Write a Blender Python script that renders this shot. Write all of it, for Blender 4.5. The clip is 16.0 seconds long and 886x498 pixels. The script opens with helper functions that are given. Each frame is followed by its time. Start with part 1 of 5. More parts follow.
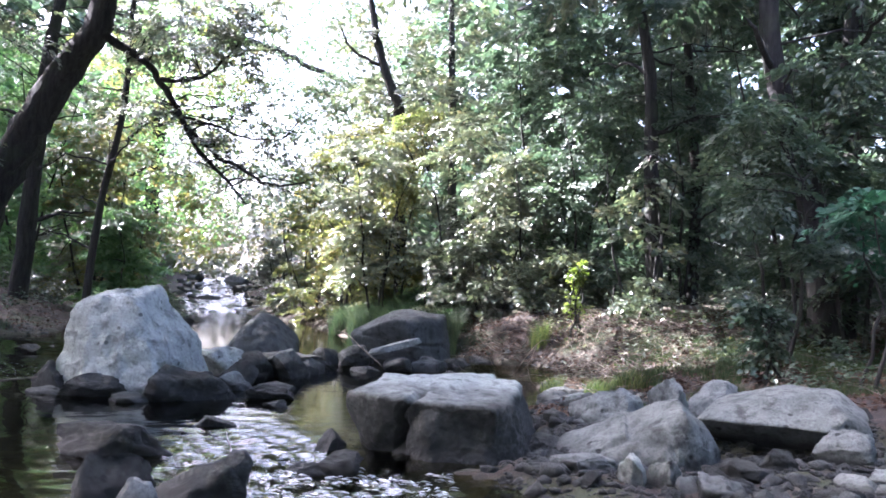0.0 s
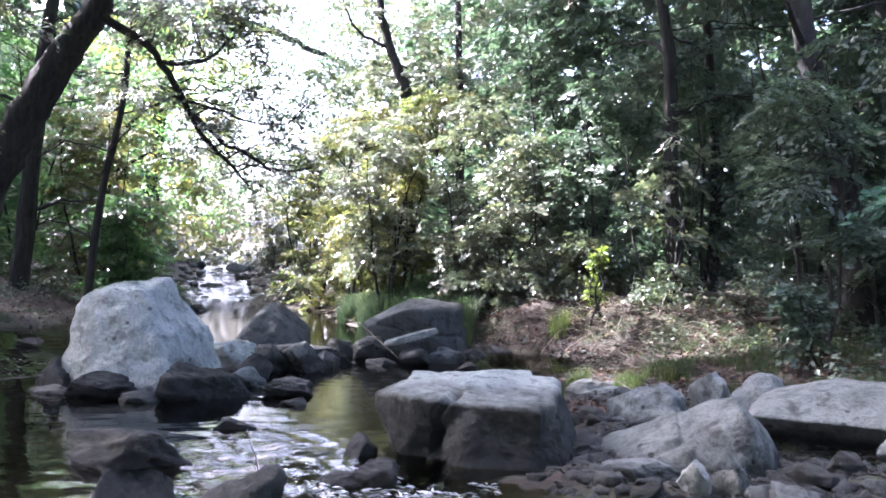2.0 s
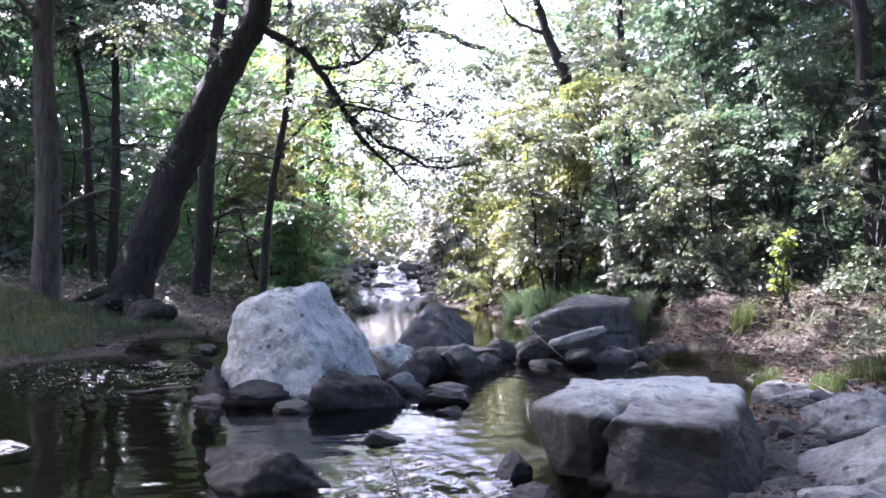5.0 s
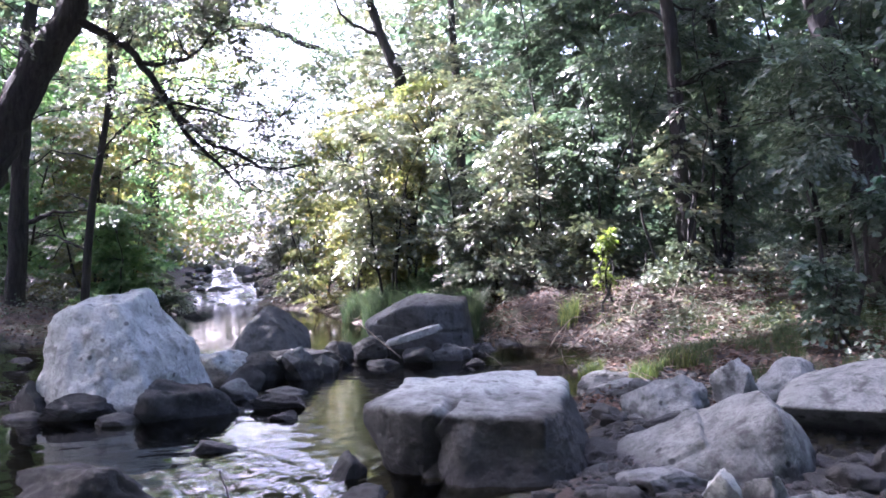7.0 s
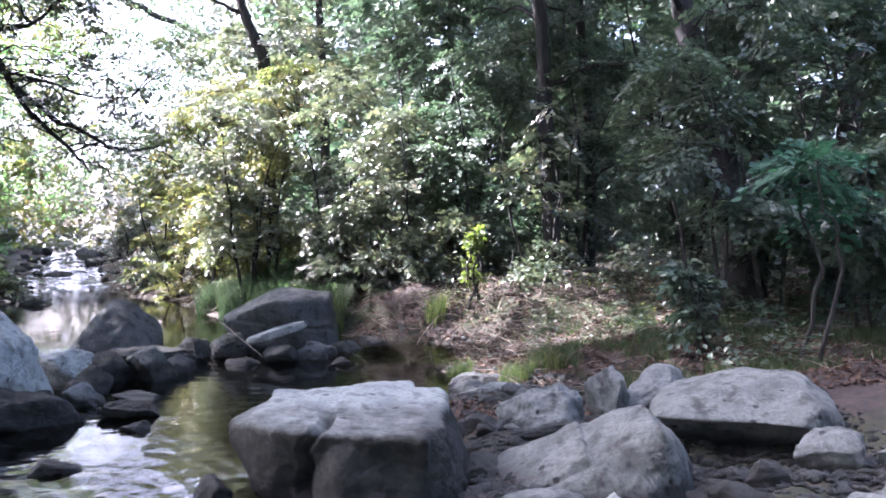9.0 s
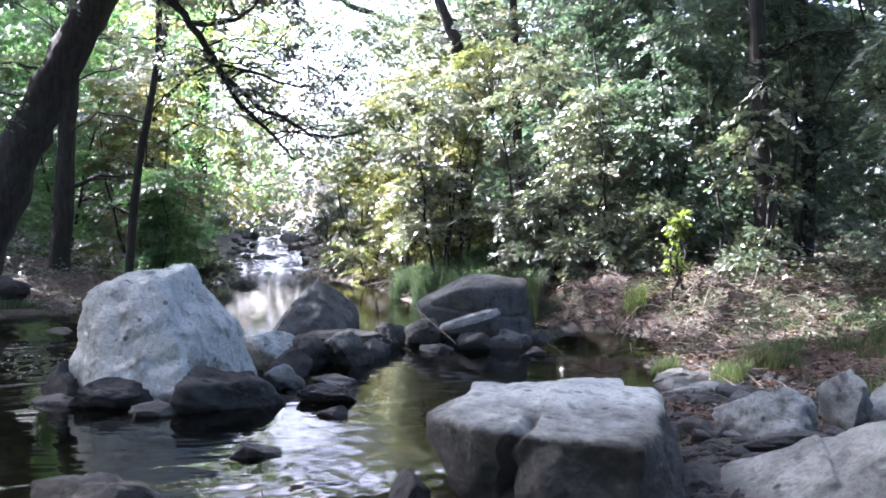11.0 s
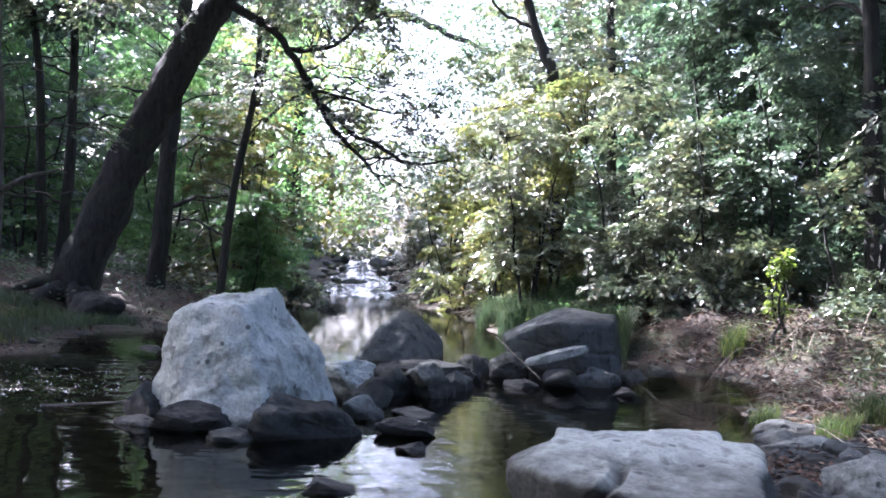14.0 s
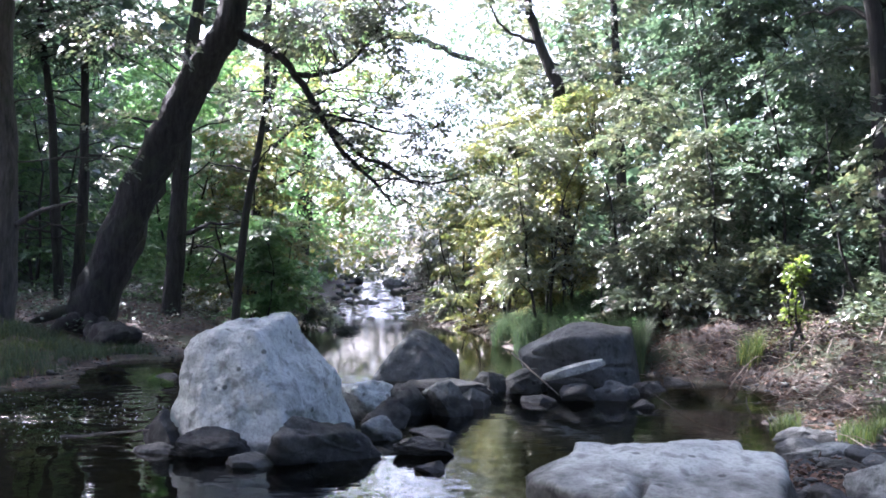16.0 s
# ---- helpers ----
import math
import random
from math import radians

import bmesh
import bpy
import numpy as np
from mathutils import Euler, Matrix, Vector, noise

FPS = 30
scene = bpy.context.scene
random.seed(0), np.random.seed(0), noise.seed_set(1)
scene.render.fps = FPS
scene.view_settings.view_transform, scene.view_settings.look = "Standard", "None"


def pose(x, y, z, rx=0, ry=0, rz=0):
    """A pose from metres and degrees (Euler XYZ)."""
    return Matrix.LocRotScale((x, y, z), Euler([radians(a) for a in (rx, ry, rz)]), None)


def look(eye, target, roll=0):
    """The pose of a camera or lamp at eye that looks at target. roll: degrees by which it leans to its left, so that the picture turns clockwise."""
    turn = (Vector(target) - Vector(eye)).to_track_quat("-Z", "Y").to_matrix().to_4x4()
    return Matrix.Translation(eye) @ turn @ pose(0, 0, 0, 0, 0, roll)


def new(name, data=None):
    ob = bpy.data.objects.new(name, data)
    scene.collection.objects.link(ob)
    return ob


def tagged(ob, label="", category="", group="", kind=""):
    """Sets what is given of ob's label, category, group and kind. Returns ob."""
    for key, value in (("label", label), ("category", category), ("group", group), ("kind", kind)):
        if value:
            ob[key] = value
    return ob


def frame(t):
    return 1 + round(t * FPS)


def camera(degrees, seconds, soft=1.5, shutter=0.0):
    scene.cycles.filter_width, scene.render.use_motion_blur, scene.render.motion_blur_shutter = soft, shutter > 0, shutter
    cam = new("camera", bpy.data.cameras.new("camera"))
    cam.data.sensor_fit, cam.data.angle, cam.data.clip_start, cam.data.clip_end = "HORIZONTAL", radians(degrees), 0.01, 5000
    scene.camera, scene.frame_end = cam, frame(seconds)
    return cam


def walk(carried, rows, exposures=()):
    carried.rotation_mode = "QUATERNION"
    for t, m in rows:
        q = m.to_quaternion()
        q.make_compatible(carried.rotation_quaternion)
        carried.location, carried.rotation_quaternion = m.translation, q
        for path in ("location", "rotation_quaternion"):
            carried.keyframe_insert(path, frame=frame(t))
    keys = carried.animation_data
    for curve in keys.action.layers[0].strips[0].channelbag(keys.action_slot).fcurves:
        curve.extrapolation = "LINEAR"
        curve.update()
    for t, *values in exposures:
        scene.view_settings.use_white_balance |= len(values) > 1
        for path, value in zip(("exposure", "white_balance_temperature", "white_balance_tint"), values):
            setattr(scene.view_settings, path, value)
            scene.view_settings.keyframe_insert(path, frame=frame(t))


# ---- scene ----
cam = camera(54.5, 16.0, soft=1.7)
PATH = [
    (0, (0.409, 0.388, 1.343), (0.295, 2.382, 1.445), 2.7),
    (0.5, (0.351, 0.519, 1.363), (0.244, 2.514, 1.461), 2.5),
    (1, (0.26, 0.666, 1.367), (0.16, 2.661, 1.456), 2.2),
    (1.5, (0.173, 0.776, 1.378), (0.074, 2.772, 1.454), 2.1),
    (2, (0.085, 0.894, 1.396), (-0.025, 2.89, 1.462), 2.2),
    (2.5, (0.027, 0.917, 1.418), (-0.126, 2.911, 1.475), 2.1),
    (3, (-0.003, 0.985, 1.445), (-0.293, 2.963, 1.5), 2.2),
    (3.5, (-0.001, 1.124, 1.487), (-0.458, 3.071, 1.539), 1.9),
    (6, (0.273, 1.747, 1.418), (-0.208, 3.688, 1.456), -0.8),
    (6.5, (0.262, 1.646, 1.474), (0.047, 3.634, 1.511), -0.9),
    (7, (0.244, 1.605, 1.448), (0.106, 3.6, 1.49), -1.1),
    (7.5, (0.229, 1.772, 1.439), (0.184, 3.771, 1.463), -1.2),
    (8, (0.19, 1.854, 1.519), (0.331, 3.848, 1.528), -0.7),
    (8.5, (0.109, 1.883, 1.631), (0.308, 3.873, 1.636), 0.1),
    (9, (0.071, 1.973, 1.593), (0.264, 3.963, 1.601), 0.2),
    (9.5, (-0.004, 2.115, 1.604), (0.049, 4.115, 1.611), 0.2),
    (10, (-0.039, 2.215, 1.582), (-0.12, 4.214, 1.581), 0.3),
    (12.5, (-0.057, 2.789, 1.574), (-0.404, 4.758, 1.522), 1.9),
    (13, (-0.055, 2.813, 1.583), (-0.414, 4.78, 1.539), 3.0),
    (13.5, (-0.075, 2.763, 1.608), (-0.488, 4.72, 1.604), 2.9),
    (14, (-0.076, 2.734, 1.618), (-0.521, 4.683, 1.651), 2.6),
    (14.5, (-0.096, 2.792, 1.624), (-0.562, 4.736, 1.685), 2.4),
    (15, (-0.054, 2.737, 1.647), (-0.536, 4.676, 1.724), 1.9),
    (15.5, (-0.06, 2.717, 1.633), (-0.539, 4.657, 1.713), 1.2),
    (16, (-0.063, 2.715, 1.616), (-0.538, 4.656, 1.691), 0.6),
]
walk(cam, [(t, look(eye, target, roll)) for t, eye, target, roll in PATH], [(0.0, 3.36, 5550, 25), (1.5, 3.40, 5550, 26), (3.5, 3.36, 5520, 23), (6.0, 3.44, 5490, 37), (7.0, 3.38, 5490, 36), (8.5, 3.36, 5500, 33), (9.7, 3.36, 5550, 24), (12.5, 3.50, 5490, 25), (13.2, 3.32, 5470, 24), (14.5, 3.16, 5420, 24), (16.0, 3.20, 5450, 25)])

# ---- world, sun, exposure ----
SUN_AZ, SUN_EL = -68.0, 46.0
world = bpy.data.worlds.new("sky")
scene.world = world
world.use_nodes = True
wn = world.node_tree
sky = wn.nodes.new("ShaderNodeTexSky")
sky.sky_type, sky.sun_disc = "NISHITA", False
sky.sun_elevation, sky.sun_rotation = radians(SUN_EL), radians(SUN_AZ)
sky.air_density, sky.dust_density, sky.ozone_density = 0.8, 7.5, 0.6
wn.links.new(sky.outputs[0], wn.nodes["Background"].inputs[0])
wn.nodes["Background"].inputs[1].default_value = 0.15
sun = new("sun", bpy.data.lights.new("sun", "SUN"))
sun.data.energy, sun.data.angle, sun.data.color = 5.0, radians(0.53), (1.0, 0.94, 0.84)
sx, sy, sz = math.sin(radians(SUN_AZ)) * math.cos(radians(SUN_EL)), math.cos(radians(SUN_AZ)) * math.cos(radians(SUN_EL)), math.sin(radians(SUN_EL))
sun.matrix_world = look((60 * sx, 60 * sy, 60 * sz), (0, 0, 0))

# ---- materials ----


def material(name):
    m = bpy.data.materials.new(name)
    m.use_nodes = True
    nt = m.node_tree
    return m, nt, nt.nodes["Principled BSDF"]


def node(nt, kind, **ins):
    n = nt.nodes.new(kind)
    for k, v in ins.items():
        n.inputs[k.replace("_", " ")].default_value = v
    return n


def ramp(nt, src, stops):
    r = nt.nodes.new("ShaderNodeValToRGB")
    e = r.color_ramp.elements
    while len(e) < len(stops):
        e.new(0.5)
    for el, (p, c) in zip(e, stops):
        el.position, el.color = p, (*c, 1)
    nt.links.new(src, r.inputs[0])
    return r.outputs[0]


def noise_of(nt, scale, detail=6.0, rough=0.6, coord=None, stretch=None):
    n = node(nt, "ShaderNodeTexNoise", Scale=scale, Detail=detail, Roughness=rough)
    if coord is None:
        coord = nt.nodes.new("ShaderNodeNewGeometry").outputs["Position"]
    if stretch:
        mp = nt.nodes.new("ShaderNodeMapping")
        mp.inputs["Scale"].default_value = stretch
        nt.links.new(coord, mp.inputs[0])
        coord = mp.outputs[0]
    nt.links.new(coord, n.inputs["Vector"])
    return n.outputs["Fac"]


def mix(nt, fac, a, b, mode="MIX"):
    m = nt.nodes.new("ShaderNodeMix")
    m.data_type, m.blend_type = "RGBA", mode
    for sock, v in ((m.inputs[0], fac), (m.inputs[6], a), (m.inputs[7], b)):
        if isinstance(v, bpy.types.NodeSocket):
            nt.links.new(v, sock)
        elif isinstance(v, (int, float)):
            sock.default_value = v
        else:
            sock.default_value = (*v, 1)
    return m.outputs[2]


def math_node(nt, op, a, b=0.0, clamp=False):
    m = nt.nodes.new("ShaderNodeMath")
    m.operation, m.use_clamp = op, clamp
    for sock, v in zip(m.inputs, (a, b)):
        if isinstance(v, bpy.types.NodeSocket):
            nt.links.new(v, sock)
        else:
            sock.default_value = v
    return m.outputs[0]


def bump(nt, bsdf, height, strength, distance):
    b = node(nt, "ShaderNodeBump", Strength=strength, Distance=distance)
    nt.links.new(height, b.inputs["Height"])
    nt.links.new(b.outputs[0], bsdf.inputs["Normal"])
    return b


def rock_material(name, dark, mid, light, wet=0.1, stain_shade=None):
    m, nt, p = material(name)
    big = noise_of(nt, 2.2, 5, 0.6)
    fine = noise_of(nt, 34, 8, 0.75)
    col = ramp(nt, big, [(0.3, mid), (0.5, light), (0.72, mid)])
    # rain streaks down the sides
    streak = noise_of(nt, 6.5, 5, 0.65, stretch=(1, 1, 0.16))
    col = mix(nt, math_node(nt, "MULTIPLY", ramp(nt, streak, [(0.5, (0, 0, 0)), (0.68, (1, 1, 1))]), 0.45), col, dark)
    col = mix(nt, math_node(nt, "MULTIPLY", ramp(nt, fine, [(0.34, (1, 1, 1)), (0.52, (0, 0, 0))]), 0.5), col, dark)
    blot = noise_of(nt, 7, 4, 0.55)
    col = mix(nt, math_node(nt, "MULTIPLY", ramp(nt, blot, [(0.54, (0, 0, 0)), (0.66, (1, 1, 1))]), 0.6), col, dark)
    # small dark pits
    vor = node(nt, "ShaderNodeTexVoronoi", Scale=4.6)
    nt.links.new(nt.nodes.new("ShaderNodeNewGeometry").outputs["Position"], vor.inputs["Vector"])
    col = mix(nt, math_node(nt, "MULTIPLY", ramp(nt, vor.outputs["Distance"], [(0.09, (1, 1, 1)), (0.15, (0, 0, 0))]), 0.9), col, dark)
    rnd = nt.nodes.new("ShaderNodeObjectInfo").outputs["Random"]
    col = mix(nt, 1.0, col, ramp(nt, rnd, [(0.0, (0.78, 0.78, 0.76)), (0.5, (1, 1, 1)), (1.0, (0.93, 0.92, 0.87))]), "MULTIPLY")
    if stain_shade is not None:
        # old flood line: dark lichen and silt below, bleached stone above; also paints shaded fronts and lit tops
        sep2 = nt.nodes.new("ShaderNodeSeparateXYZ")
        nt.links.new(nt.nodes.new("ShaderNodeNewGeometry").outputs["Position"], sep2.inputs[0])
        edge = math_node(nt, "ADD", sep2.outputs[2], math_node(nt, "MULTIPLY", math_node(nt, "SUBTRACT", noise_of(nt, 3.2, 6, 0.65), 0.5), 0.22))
        silt_shade = ramp(nt, edge, [(stain_shade - 0.06, (1, 1, 1)), (stain_shade + 0.06, (0, 0, 0))])
        lichen_shade = ramp(nt, noise_of(nt, 11, 6, 0.7), [(0.35, (0.018, 0.019, 0.017)), (0.58, (0.045, 0.045, 0.038)), (0.78, (0.13, 0.127, 0.11))])
        col = mix(nt, math_node(nt, "MULTIPLY", silt_shade, 0.93), col, lichen_shade)
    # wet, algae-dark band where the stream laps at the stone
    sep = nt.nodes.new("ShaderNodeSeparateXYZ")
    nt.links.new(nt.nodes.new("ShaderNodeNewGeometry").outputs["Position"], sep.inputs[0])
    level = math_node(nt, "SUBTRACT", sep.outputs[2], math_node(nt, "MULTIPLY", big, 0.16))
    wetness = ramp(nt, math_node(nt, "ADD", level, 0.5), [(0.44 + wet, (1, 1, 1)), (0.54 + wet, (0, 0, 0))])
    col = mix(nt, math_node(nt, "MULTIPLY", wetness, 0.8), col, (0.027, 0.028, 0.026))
    p.inputs["Specular IOR Level"].default_value = 0.3
    nt.links.new(col, p.inputs["Base Color"])
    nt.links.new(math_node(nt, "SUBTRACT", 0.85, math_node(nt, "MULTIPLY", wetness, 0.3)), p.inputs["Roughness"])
    bump(nt, p, math_node(nt, "ADD", fine, math_node(nt, "MULTIPLY", blot, 1.6)), 0.9, 0.04)
    return m


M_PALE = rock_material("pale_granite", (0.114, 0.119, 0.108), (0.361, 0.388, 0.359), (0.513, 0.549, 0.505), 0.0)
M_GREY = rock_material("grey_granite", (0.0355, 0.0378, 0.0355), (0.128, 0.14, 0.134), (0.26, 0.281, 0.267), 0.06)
M_STAIN_SHADED = rock_material("stain_shaded_granite", (0.142, 0.151, 0.14), (0.418, 0.455, 0.427), (0.57, 0.616, 0.575), 0.06, 0.49)
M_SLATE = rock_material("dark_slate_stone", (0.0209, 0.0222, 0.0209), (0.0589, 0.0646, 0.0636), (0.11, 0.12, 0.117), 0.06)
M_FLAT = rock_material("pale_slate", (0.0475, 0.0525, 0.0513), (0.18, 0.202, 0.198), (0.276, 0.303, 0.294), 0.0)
M_CAPPED = rock_material("dark_stone_with_pale_cap", (0.0285, 0.0303, 0.0285), (0.114, 0.123, 0.118), (0.237, 0.255, 0.237), 0.02, 0.27)
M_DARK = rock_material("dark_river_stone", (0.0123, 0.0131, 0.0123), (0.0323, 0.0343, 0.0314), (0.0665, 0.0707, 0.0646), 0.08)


def ground_material():
    m, nt, p = material("forest_floor")
    big = noise_of(nt, 0.9, 6, 0.6)
    mid = noise_of(nt, 6, 8, 0.7)
    fine = noise_of(nt, 55, 8, 0.75)
    earth = ramp(nt, mid, [(0.3, (0.016, 0.014, 0.012)), (0.5, (0.042, 0.035, 0.03)), (0.7, (0.095, 0.08, 0.068))])
    litter = ramp(nt, fine, [(0.35, (0.022, 0.015, 0.012)), (0.55, (0.07, 0.046, 0.036)), (0.75, (0.17, 0.12, 0.095))])
    green = ramp(nt, fine, [(0.3, (0.02, 0.032, 0.012)), (0.7, (0.07, 0.1, 0.03))])
    col = mix(nt, ramp(nt, mid, [(0.42, (0, 0, 0)), (0.6, (1, 1, 1))]), earth, litter)
    col = mix(nt, math_node(nt, "MULTIPLY", ramp(nt, big, [(0.48, (0, 0, 0)), (0.62, (1, 1, 1))]), 0.6), col, green)
    sep = nt.nodes.new("ShaderNodeSeparateXYZ")
    nt.links.new(nt.nodes.new("ShaderNodeNewGeometry").outputs["Position"], sep.inputs[0])
    attr = nt.nodes.new("ShaderNodeAttribute")
    attr.attribute_name = "bed"
    mud = ramp(nt, mid, [(0.3, (0.03, 0.03, 0.018)), (0.6, (0.07, 0.067, 0.04)), (0.8, (0.12, 0.108, 0.068))])
    col = mix(nt, attr.outputs["Fac"], col, mud)
    nt.links.new(col, p.inputs["Base Color"])
    p.inputs["Roughness"].default_value = 0.9
    bump(nt, p, math_node(nt, "ADD", fine, mid), 0.8, 0.04)
    return m


M_GROUND = ground_material()


def water_material():
    m, nt, p = material("stream_water")
    nt.nodes.remove(p)
    out = nt.nodes["Material Output"]
    bed = nt.nodes.new("ShaderNodeBsdfTransparent")
    bed.inputs[0].default_value = (0.72, 0.71, 0.5, 1)
    gloss = nt.nodes.new("ShaderNodeBsdfGlossy")
    gloss.inputs["Roughness"].default_value = 0.01
    fres = node(nt, "ShaderNodeFresnel", IOR=1.75)
    b = node(nt, "ShaderNodeBump", Distance=0.02)
    # calm in the pools, lively where the stream runs over stones
    attr = nt.nodes.new("ShaderNodeAttribute")
    attr.attribute_name = "ruffle"
    nt.links.new(math_node(nt, "ADD", attr.outputs["Fac"], 0.3, True), b.inputs["Strength"])
    h = math_node(nt, "ADD", noise_of(nt, 1.5, 2, 0.45, stretch=(1, 3.0, 1)), math_node(nt, "MULTIPLY", noise_of(nt, 5.5, 1, 0.5, stretch=(1, 2.2, 1)), 0.16))
    h = math_node(nt, "ADD", h, math_node(nt, "MULTIPLY", noise_of(nt, 15, 2, 0.5, stretch=(1, 2.0, 1)), 0.03))
    nt.links.new(h, b.inputs["Height"])
    nt.links.new(b.outputs[0], gloss.inputs["Normal"])
    nt.links.new(b.outputs[0], fres.inputs["Normal"])
    ms = nt.nodes.new("ShaderNodeMixShader")
    nt.links.new(fres.outputs[0], ms.inputs[0])
    nt.links.new(bed.outputs[0], ms.inputs[1])
    nt.links.new(gloss.outputs[0], ms.inputs[2])
    nt.links.new(ms.outputs[0], out.inputs[0])
    return m


M_WATER = water_material()


def bark_material(name, dark, light):
    m, nt, p = material(name)
    obj = nt.nodes.new("ShaderNodeNewGeometry").outputs["Position"]
    ridge = noise_of(nt, 14, 6, 0.7, obj, (1, 1, 0.18))
    moss = noise_of(nt, 1.7, 4, 0.6, obj)
    col = ramp(nt, ridge, [(0.35, dark), (0.65, light)])
    col = mix(nt, math_node(nt, "MULTIPLY", ramp(nt, moss, [(0.52, (0, 0, 0)), (0.7, (1, 1, 1))]), 0.45), col, (0.05, 0.06, 0.035))
    nt.links.new(col, p.inputs["Base Color"])
    p.inputs["Roughness"].default_value = 0.92
    bump(nt, p, ridge, 1.0, 0.05)
    return m


M_BARK = bark_material("dark_bark", (0.012, 0.011, 0.01), (0.042, 0.039, 0.035))
M_BARK_BLACK = bark_material("old_black_bark", (0.012, 0.011, 0.011), (0.045, 0.041, 0.04))
M_BARK_GREY = bark_material("grey_bark", (0.035, 0.031, 0.028), (0.12, 0.108, 0.096))


def leaf_material(name, shades, glow, through_part=0.32, rough=0.34, shine=1.0, wax=0.0):
    m, nt, p = material(name)
    rnd = nt.nodes.new("ShaderNodeNewGeometry").outputs["Random Per Island"]
    col = ramp(nt, rnd, shades)
    tint = ramp(nt, noise_of(nt, 0.7, 3, 0.5), [(0.3, (0.75, 0.85, 0.8)), (0.7, (1.15, 1.05, 0.9))])
    col = mix(nt, 1.0, col, tint, "MULTIPLY")
    nt.links.new(col, p.inputs["Base Color"])
    p.inputs["Roughness"].default_value = rough
    p.inputs["Specular IOR Level"].default_value = shine
    p.inputs["Coat Weight"].default_value, p.inputs["Coat Roughness"].default_value = wax, 0.3
    tr = nt.nodes.new("ShaderNodeBsdfTranslucent")
    nt.links.new(mix(nt, 1.0, col, glow, "MULTIPLY"), tr.inputs[0])
    ms = nt.nodes.new("ShaderNodeMixShader")
    ms.inputs[0].default_value = through_part
    nt.links.new(p.outputs[0], ms.inputs[1])
    nt.links.new(tr.outputs[0], ms.inputs[2])
    nt.links.new(ms.outputs[0], nt.nodes["Material Output"].inputs[0])
    return m


GREENS = [(0.0, (0.062, 0.086, 0.064)), (0.5, (0.086, 0.112, 0.08)), (0.85, (0.125, 0.145, 0.1)), (1.0, (0.18, 0.155, 0.108))]
M_LEAF = leaf_material("broad_leaf", GREENS, (2.2, 2.3, 1.6), 0.22, 0.36, 1.0, 1.0)
# darker, cooler copy of the leaf: shade over these plants is in its colour
M_LEAF_COOL = leaf_material("shade_toned_leaf", [(0.0, (0.046, 0.074, 0.058)), (0.6, (0.064, 0.096, 0.072)), (1.0, (0.094, 0.12, 0.086))], (1.9, 2.1, 1.6), 0.3, 0.42, 0.5, 0.15)
M_LEAF_YELLOW = leaf_material("turning_leaf", [(0.0, (0.078, 0.102, 0.045)), (0.5, (0.11, 0.132, 0.056)), (0.88, (0.165, 0.16, 0.08)), (1.0, (0.22, 0.16, 0.085))], (2.3, 2.3, 1.4), 0.4, 0.34, 1.0, 0.5)
M_LEAF_FRESH = leaf_material("fresh_leaf", [(0.0, (0.072, 0.132, 0.07)), (0.6, (0.104, 0.17, 0.086)), (1.0, (0.145, 0.21, 0.105))], (2.0, 2.4, 1.6), 0.45)
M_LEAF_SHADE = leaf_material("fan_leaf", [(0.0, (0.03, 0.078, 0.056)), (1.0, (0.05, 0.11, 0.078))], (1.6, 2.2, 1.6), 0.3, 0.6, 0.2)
M_LEAF_LIME = leaf_material("lime_leaf", [(0.0, (0.09, 0.125, 0.04)), (1.0, (0.15, 0.185, 0.07))], (2.2, 2.4, 1.0), 0.5)
M_GRASS = leaf_material("grass_blade", [(0.0, (0.036, 0.058, 0.026)), (0.6, (0.07, 0.1, 0.04)), (1.0, (0.17, 0.165, 0.085))], (1.8, 2.0, 1.0), 0.3, 0.6, 0.3)
M_REED = leaf_material("soft_bank_grass", [(0.0, (0.032, 0.056, 0.036)), (0.6, (0.052, 0.084, 0.05)), (1.0, (0.09, 0.115, 0.066))], (1.5, 1.7, 1.2), 0.25, 0.5, 0.4)
# darker copy of the grass, so the bank's shade sits in its colour
M_TURF = leaf_material("shade_darkened_turf", [(0.0, (0.034, 0.056, 0.03)), (0.6, (0.06, 0.088, 0.044)), (1.0, (0.11, 0.125, 0.066))], (1.4, 1.6, 1.0), 0.2, 0.7, 0.2)
M_LITTER = leaf_material("fallen_leaf", [(0.0, (0.045, 0.026, 0.019)), (0.5, (0.1, 0.062, 0.046)), (0.9, (0.15, 0.1, 0.078)), (1.0, (0.21, 0.155, 0.125))], (1, 1, 1), 0.1, 0.75, 0.25)
# white for the flecks that stand for sparkle on ruffled water
M_GLINT_FOAM, glint_nt, glint_p = material("white_water_glint")
glint_nt.links.new(ramp(glint_nt, noise_of(glint_nt, 40, 4), [(0.3, (0.6, 0.62, 0.62)), (0.7, (0.85, 0.86, 0.86))]), glint_p.inputs["Base Color"])
glint_p.inputs["Roughness"].default_value = 0.35
M_DEADWOOD = bark_material("dead_wood", (0.09, 0.07, 0.055), (0.3, 0.26, 0.21))

# ---- mesh helpers ----
rng = np.random.default_rng(7)


